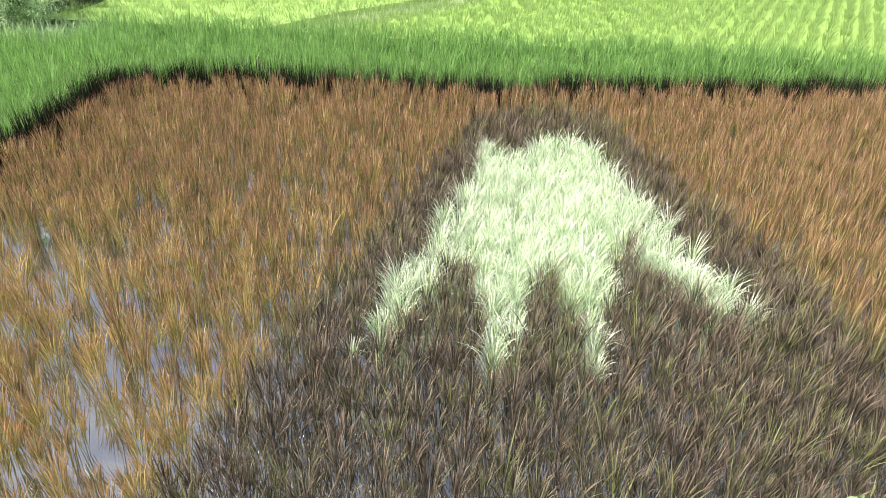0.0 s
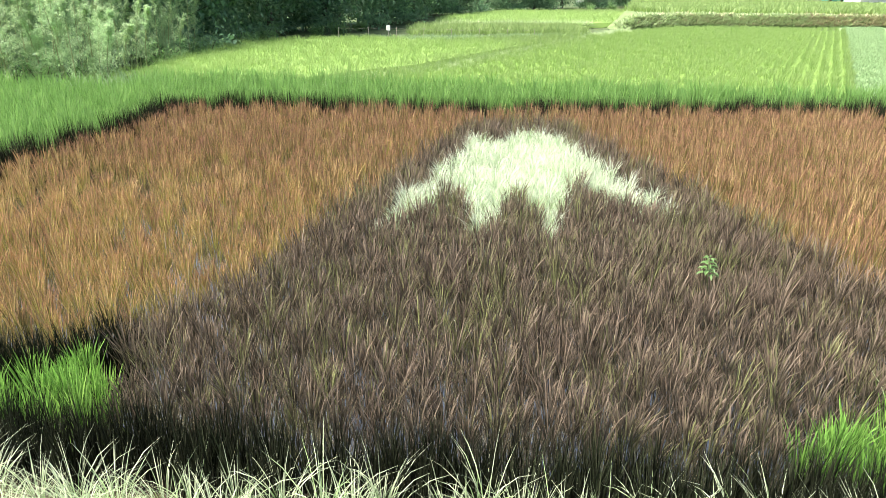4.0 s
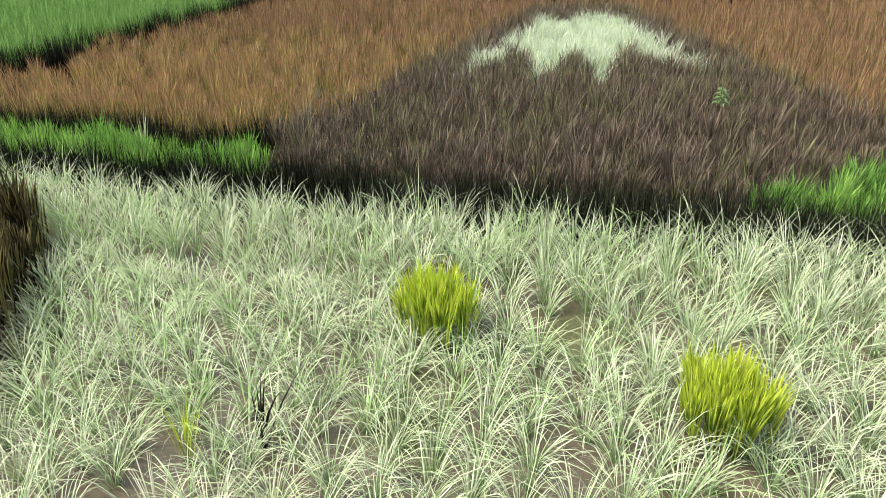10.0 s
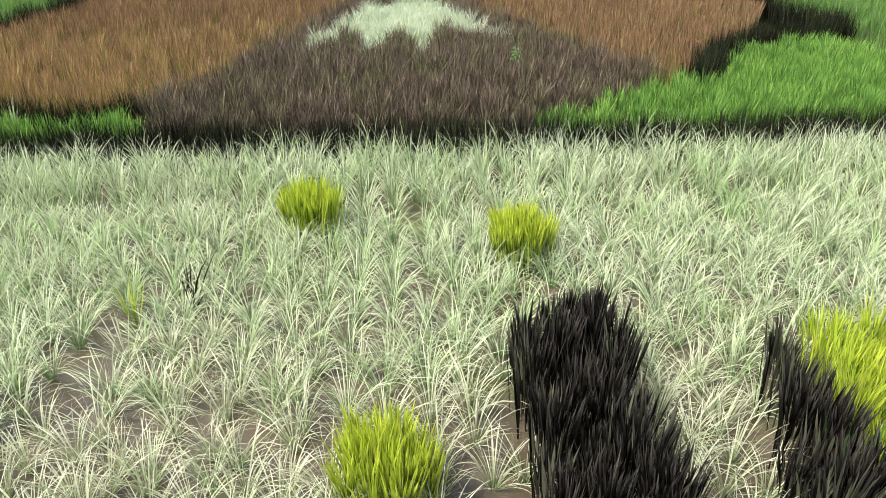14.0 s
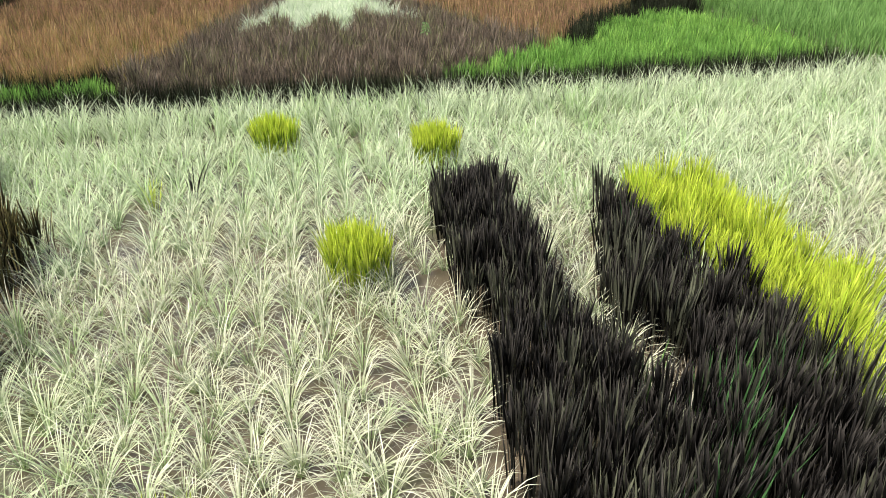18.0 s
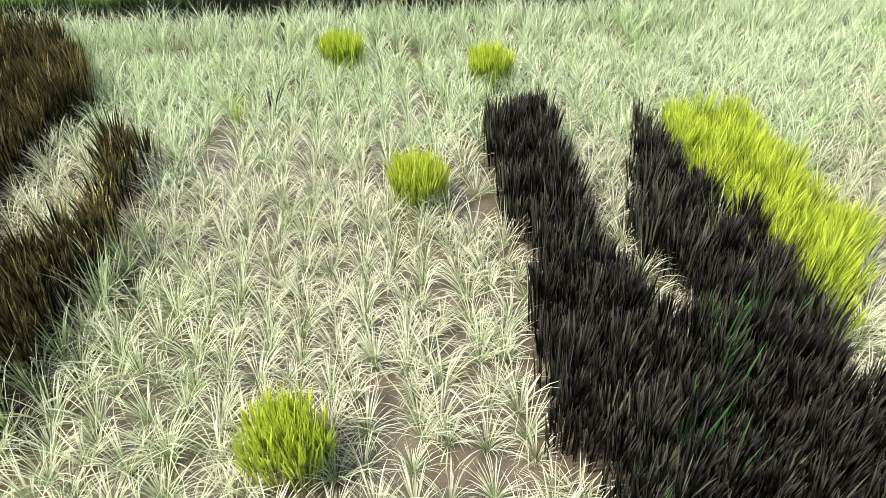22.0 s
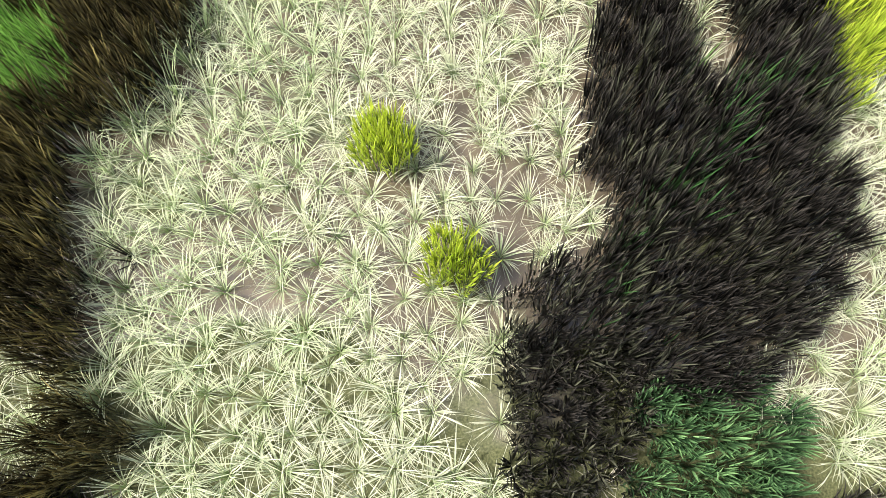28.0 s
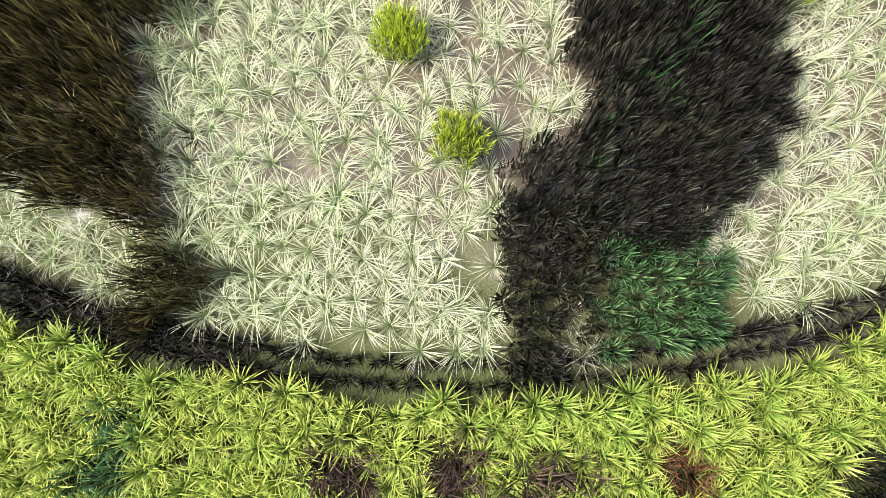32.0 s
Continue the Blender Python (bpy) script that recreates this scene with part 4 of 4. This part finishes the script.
def bamboo(height, count, seed):
    rng, rr = np.random.default_rng(seed), random.Random(seed)
    grove = tagged(new("bamboo_clump"), "feathery light green bamboo clump with arching culms", "bamboo", "bamboo clumps")
    pts = []
    for k in range(8):
        a, d = k * 2.4, 1.5 * math.sqrt((k + 0.5) / 8) + rr.uniform(-0.12, 0.12)
        foot, out = Vector((math.cos(a) * d, math.sin(a) * d, 0)), Vector((math.cos(a), math.sin(a), 0))
        h, bend = height * rr.uniform(0.5, 1.0), rr.uniform(0.1, 0.8)
        line = [foot + out * bend * f * f + Vector((0, 0, h * f * (1 - 0.12 * f))) for f in (0, 0.2, 0.4, 0.6, 0.8, 1)]
        bm = bmesh.new()
        tube(bm, line, 0.03, 0.006, 6)
        part("culm", bm, M_CULM, grove)
        n = count // 12 // 34
        f = np.repeat(rng.uniform(0.04, 1.0, 34) ** 0.75, n)
        base = np.array([tuple(v) for v in line])
        pos = np.stack([np.interp(f, [0, 0.2, 0.4, 0.6, 0.8, 1], base[:, i]) for i in range(3)], 1)
        az = np.repeat(rng.uniform(0, 6.28, 34), n) + rng.normal(0, 0.1, len(f))
        reach = np.repeat(rng.uniform(0.4, 1.0, 34), n) * rng.uniform(0.05, 1, len(f)) * (1.12 - 1.02 * f)
        pts.append(pos + np.stack([np.cos(az) * reach, np.sin(az) * reach, 1.15 * reach - 0.9 * reach**2], 1) + rng.normal(0, 0.03, (len(f), 3)))
    pts = np.concatenate(pts)
    pts[:, 2] = np.maximum(pts[:, 2], 0.1)
    leaves("foliage", pts, 0.1, M_BAMBOO, grove, rng, -0.15, 0.2)
    return grove


def shrub(size, count, seed):
    rng, rr = np.random.default_rng(seed), random.Random(seed)
    ob = tagged(new("shrub"), "leafy light green shrub at the edge of the field", "shrub", "field-edge shrubs")
    bm = bmesh.new()
    cents = []
    for k in range(9):
        a = rr.uniform(0, 6.28)
        end = Vector((math.cos(a) * size * rr.uniform(0.2, 0.8), math.sin(a) * size * rr.uniform(0.2, 0.8), size * rr.uniform(0.4, 1.1)))
        tube(bm, [Vector((0, 0, 0)), end * 0.5 + Vector((0, 0, 0.1)), end], 0.025, 0.006, 5)
        cents.append(tuple(end))
        cents.append(tuple(end * 0.55))
    part("stems", bm, M_BARK, ob)
    cents = np.array(cents)
    pts = cents[rng.integers(0, len(cents), count)] + rng.normal(0, 1, (count, 3)) * size * 0.2
    pts[:, 2] = np.maximum(pts[:, 2], 0.05)
    leaves("leaves", pts, 0.11, M_SHRUB, ob, rng, 0.2, 0.5)
    return ob


rt = random.Random(3)
kinds = [broadleaf(9.5, 3.6, 0.3, 15000, 101), broadleaf(8.5, 3.2, 0.2, 14000, 102), broadleaf(11, 4.2, 0.3, 17000, 103)]
TREES = [(-18.5, 37, 0), (-17.0, 41.5, 1), (-18.0, 46, 2), (-15.2, 49, 0), (-16.5, 53.5, 2), (-13.6, 56, 1), (-14.0, 61.5, 0), (-12.2, 66, 2), (-12.0, 72, 1),
         (-10.4, 78, 0), (-9.6, 85, 2), (-7.4, 92, 1), (-5.4, 99, 0), (-1.8, 105, 2), (2.0, 109, 1), (6.0, 112, 0), (10.5, 118, 2), (-20, 32, 2), (-21, 40, 0), (-22.5, 28, 1), (17, 128, 1), (26, 140, 0)]
for i, (px, py, k) in enumerate(TREES):
    m = pose(px, py, 0, 0, 0, rt.uniform(0, 360)) @ Matrix.Diagonal((1, 1, rt.uniform(0.9, 1.15), 1))
    if i < 3:
        kinds_at = {0: 0, 1: 1, 2: 2}[i]
        kinds[kinds_at].matrix_basis = m
    else:
        copy_thing(kinds[k], m)
b0, b1 = bamboo(5.2, 34000, 111), bamboo(4.0, 28000, 112)
SPOTS = [(-14.6, 28.4, 0), (-13.9, 30.4, 1), (-15.9, 27.9, 1), (-17.2, 28.3, 0), (-15.6, 30.0, 0), (-13.8, 32.4, 0), (-15.0, 33.0, 1), (-18.6, 28.2, 1), (-13.9, 34.9, 1),
         (-17.0, 30.4, 0), (-20.0, 29.0, 0), (-14.4, 37.4, 1), (-18.9, 31.0, 1), (-21.6, 29.6, 1), (-12.9, 28.5, 1)]
for i, (px, py, k) in enumerate(SPOTS):
    m = pose(px, py - 2.3, 0, 0, 0, rt.uniform(0, 360)) @ Matrix.Diagonal((0.85, 0.85, rt.uniform(0.8, 1.15), 1))
    if i < 2:
        (b0, b1)[i].matrix_basis = m
    else:
        copy_thing((b0, b1)[k], m)
s0, s1 = shrub(0.8, 1500, 121), shrub(0.55, 1100, 122)
SHRUBS = [(-13.6, 27.4, 0), (-13.3, 29.2, 1), (-14.9, 27.0, 1), (-16.3, 27.1, 0), (-12.9, 31.2, 0), (-13.1, 33.3, 1), (-13.0, 35.4, 0), (-13.4, 37.6, 1), (-13.2, 39.8, 0),
          (-13.7, 42.0, 1), (-13.8, 44.6, 0), (-17.9, 27.0, 1), (-12.3, 49.2, 1), (-11.6, 52.0, 0), (-10.9, 55.6, 1), (9.5, 106, 0), (13, 112, 0)]
for i, (px, py, k) in enumerate(SHRUBS):
    m = pose(px, py - (1.9 if py < 31 else 0.0), 0, 0, 0, rt.uniform(0, 360))
    if i < 2:
        (s0, s1)[i].matrix_basis = m
    else:
        copy_thing((s0, s1)[k], m)


# small far things: string fence, sign, houses, vans
def box(bm, x0, y0, z0, x1, y1, z1, bevel=0.0):
    r = bmesh.ops.create_cube(bm, size=1)
    bmesh.ops.scale(bm, vec=(x1 - x0, y1 - y0, z1 - z0), verts=r["verts"])
    bmesh.ops.translate(bm, vec=((x0 + x1) / 2, (y0 + y1) / 2, (z0 + z1) / 2), verts=r["verts"])
    if bevel:
        bmesh.ops.bevel(bm, geom=list({e for v in r["verts"] for e in v.link_edges}), offset=bevel, segments=2, affect="EDGES")


M_PAINT = plain("white_paint", (0.72, 0.72, 0.70), (0.82, 0.82, 0.80), 2.0, 0.5)
M_POST = plain("weathered_wood", (0.25, 0.22, 0.18), (0.40, 0.36, 0.30), 8.0)
M_TILE = plain("grey_roof", (0.10, 0.10, 0.11), (0.18, 0.18, 0.19), 3.0, 0.5)
M_DARK = plain("dark_glass_and_rubber", (0.015, 0.016, 0.018), (0.03, 0.03, 0.032), 5.0, 0.2)
M_TEALP = plain("teal_paint", (0.10, 0.36, 0.32), (0.14, 0.42, 0.38), 2.0, 0.5)

sign = tagged(new("field_sign"), "small white sign board on a wooden post", "sign")
sign.matrix_basis = pose(-7.35, 46.6, 0, 0, 0, -8)
bm = bmesh.new()
tube(bm, [Vector((0, 0, 0)), Vector((0, 0, 0.5)), Vector((0, 0, 0.95))], 0.03, 0.025, 8)
part("post", bm, M_POST, sign)
bm = bmesh.new()
box(bm, -0.12, -0.055, 0.66, 0.12, -0.035, 0.95, 0.008)
part("board", bm, M_PAINT, sign, "white painted sign board")
fence = tagged(new("string_fence"), "low string fence on thin stakes along a field edge", "fence")
tops = []
for k in range(8):
    fx, fy = -10.0 + 1.55 * k, 45.6 + 0.3 * k + 0.4 * math.sin(k)
    bm = bmesh.new()
    tube(bm, [Vector((fx, fy, 0)), Vector((fx + 0.02, fy, 0.45)), Vector((fx + 0.03, fy, 0.85))], 0.018, 0.015, 6)
    part("stake", bm, M_POST, fence)
    tops.append(Vector((fx + 0.03, fy, 0.8)))
for a, b in zip(tops, tops[1:]):
    bm = bmesh.new()
    tube(bm, [a, (a + b) / 2 - Vector((0, 0, 0.08)), b], 0.004, 0.004, 5)
    part("string", bm, M_POST, fence)
pole = tagged(new("utility_pole"), "grey utility pole beside the far lane", "pole")
pole.matrix_basis = pose(15.5, 106, 0)
bm = bmesh.new()
tube(bm, [Vector((0, 0, 0)), Vector((0, 0, 4)), Vector((0, 0, 9))], 0.16, 0.10, 10)
part("shaft", bm, M_POST, pole)
bm = bmesh.new()
box(bm, -0.8, -0.05, 8.2, 0.8, 0.05, 8.3, 0.01)
part("crossarm", bm, M_POST, pole)


def house(px, py, z, w, d, h, turn):
    ob = tagged(new("house"), "white-walled farmhouse with a grey roof behind the fields", "house", "far houses")
    ob.matrix_basis = pose(px, py, z, 0, 0, turn)
    bm = bmesh.new()
    box(bm, -w / 2, -d / 2, 0, w / 2, d / 2, h)
    part("wall", bm, M_PAINT, ob)
    bm = bmesh.new()
    prof = [(-d / 2 - 0.5, h), (0, h + d * 0.28), (d / 2 + 0.5, h), (d / 2 + 0.5, h + 0.15), (0, h + d * 0.28 + 0.18), (-d / 2 - 0.5, h + 0.15)]
    ends = [[bm.verts.new((sx * (w / 2 + 0.5), yy, zz)) for yy, zz in prof] for sx in (-1, 1)]
    for k in range(6):
        bm.faces.new((ends[0][k], ends[0][(k + 1) % 6], ends[1][(k + 1) % 6], ends[1][k]))
    bm.faces.new(ends[0]), bm.faces.new(ends[1][::-1])
    part("roof", bm, M_TILE, ob)
    for k in range(3):
        win = part("window", _box((-w / 2 + w * (k + 0.3) / 3, -d / 2 - 0.04, 0.9, -w / 2 + w * (k + 0.75) / 3, -d / 2 + 0.02, 2.0)), M_PAINT, ob)
        part("pane", _box((-w / 2 + w * (k + 0.33) / 3, -d / 2 - 0.06, 0.98, -w / 2 + w * (k + 0.72) / 3, -d / 2 - 0.042, 1.92)), M_DARK, win)
    return ob


def _box(c):
    bm = bmesh.new()
    box(bm, *c)
    return bm


house(15.0, 138, 0.0, 9, 6, 3.2, 8)
house(36, 152, 0.6, 12, 7, 3.4, 20)
house(64, 150, 0.8, 10, 7, 3.2, 25)


def van(px, py, z, turn, paint, label):
    ob = tagged(new("van"), label, "van", "parked vans")
    ob.matrix_basis = pose(px, py, z, 0, 0, turn)
    bm = bmesh.new()
    box(bm, -1.7, -0.75, 0.3, 1.7, 0.75, 1.9, 0.12)
    body = part("body", bm, paint, ob)
    bm = bmesh.new()
    box(bm, -1.3, -0.77, 1.1, 1.4, -0.74, 1.65, 0.01)
    part("side_window", bm, M_DARK, body)
    for wx in (-1.1, 1.1):
        for wy in (-0.68, 0.68):
            bm = bmesh.new()
            bmesh.ops.create_cone(bm, cap_ends=True, segments=14, radius1=0.3, radius2=0.3, depth=0.2, matrix=pose(wx, wy, 0.3, 90))
            part("wheel", bm, M_DARK, ob)


van(26.5, 128, 1.03, 12, M_PAINT, "white boxy van parked beyond the terrace field")
van(51, 132, 1.05, 20, M_TEALP, "teal and white boxy van parked beyond the terrace field")

# single odd plants
weed = tagged(new("tall_weed"), "tall broad-leaved green weed standing in the dark rice", "weed")
weed.matrix_basis = pose(1.9, 13.12, 0)
bm = bmesh.new()
tube(bm, [Vector((0, 0, 0)), Vector((0.02, 0, 0.35)), Vector((0.0, 0.02, 0.74))], 0.012, 0.005, 6)
part("stem", bm, M_CULM, weed)
rwd = random.Random(5)
for k in range(26):
    a, z = k * 2.4, 0.56 + 0.2 * (k / 25)
    ln = 0.11 * (1.15 - 0.5 * k / 25)
    bm = bmesh.new()
    dirn, sd2 = Vector((math.cos(a), math.sin(a), 0.35)), Vector((-math.sin(a), math.cos(a), 0))
    mid = [bm.verts.new(Vector((0, 0, z)) + dirn * ln * f + Vector((0, 0, -0.5 * ln * f * f))) for f in (0.05, 0.4, 0.75, 1.0)]
    for sg in (-1, 1):
        e = [bm.verts.new(mid[i].co + sd2 * sg * ln * 0.17 * wv + Vector((0, 0, 0.012))) for i, wv in ((1, 1.0), (2, 0.8))]
        bm.faces.new((mid[0], mid[1], e[0])), bm.faces.new((mid[1], mid[2], e[1], e[0])), bm.faces.new((mid[2], mid[3], e[1]))
    part("leaf", bm, M_SHRUB, weed)
tuft_g = plant_meshes("stray_rice_plant", M_PALE, 3, 71, 18, (0.42, 0.68), (2, 18), (5, 60), 0.012, 4, 0.03)
plants("stray_rice_plant", "taller pale green rice plant standing out of its row", "stray plants", tuft_g,
       [0.07, -4.6, -0.2, 1.15, 2.9, -2.3, 2.7, -3.7, -4.1, -2.2, -2.25, -2.4, -2.55, -2.8, -2.28, -3.0, -2.5, -2.15],
       [9.72, 11.05, 9.6, 9.65, 11.3, 3.6, 4.3, 1.3, 1.1, 4.4, 3.9, 3.45, 2.85, 2.5, 4.15, 2.1, 3.15, 4.75], 8)
tuft_k = plant_meshes("stray_black_plant", M_BLACK, 2, 72, 12, (0.3, 0.55), (2, 30), (5, 40), 0.012, 4, 0.02)
plants("stray_black_plant", "lone dark rice plant among the white rice", "stray dark plants", tuft_k, [-2.6, -1.33], [1.35, 7.17], 9)
tuft_y = plant_meshes("stray_yellow_plant", M_YELLOW, 1, 75, 16, (0.32, 0.5), (1, 14), (5, 40), 0.01, 4, 0.03)
plants("stray_yellow_plant", "lone yellow-green rice plant among the white rice", "stray yellow plants", tuft_y, [-1.69], [6.96], 16)
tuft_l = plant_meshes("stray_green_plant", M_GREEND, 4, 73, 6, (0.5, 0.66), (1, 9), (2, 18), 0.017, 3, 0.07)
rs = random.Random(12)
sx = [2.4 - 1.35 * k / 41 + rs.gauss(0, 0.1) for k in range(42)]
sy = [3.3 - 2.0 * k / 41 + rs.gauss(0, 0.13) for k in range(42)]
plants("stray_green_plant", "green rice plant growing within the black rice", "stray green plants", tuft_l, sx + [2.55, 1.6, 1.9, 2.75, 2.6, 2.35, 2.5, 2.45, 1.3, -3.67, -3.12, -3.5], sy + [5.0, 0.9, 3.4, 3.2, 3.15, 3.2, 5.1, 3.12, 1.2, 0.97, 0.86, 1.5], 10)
tuft_w = plant_meshes("dry_white_plant", M_DRYW, 4, 74, 26, (0.16, 0.36), (8, 60), (10, 90), 0.006, 4, 0.025)
plants("dry_white_plant", "withered greyish-white rice plant at the edge of the dark figure", "withered plants", tuft_w,
       [2.0, 2.12, 2.2, 1.95, 2.05, 2.14, 3.02, 3.1, 1.4, 1.2, 1.27, 1.36, 1.16], [3.15, 3.25, 3.42, 3.4, 3.55, 3.1, 3.0, 2.8, 0.72, -0.38, -0.52, -0.45, -0.1], 14)
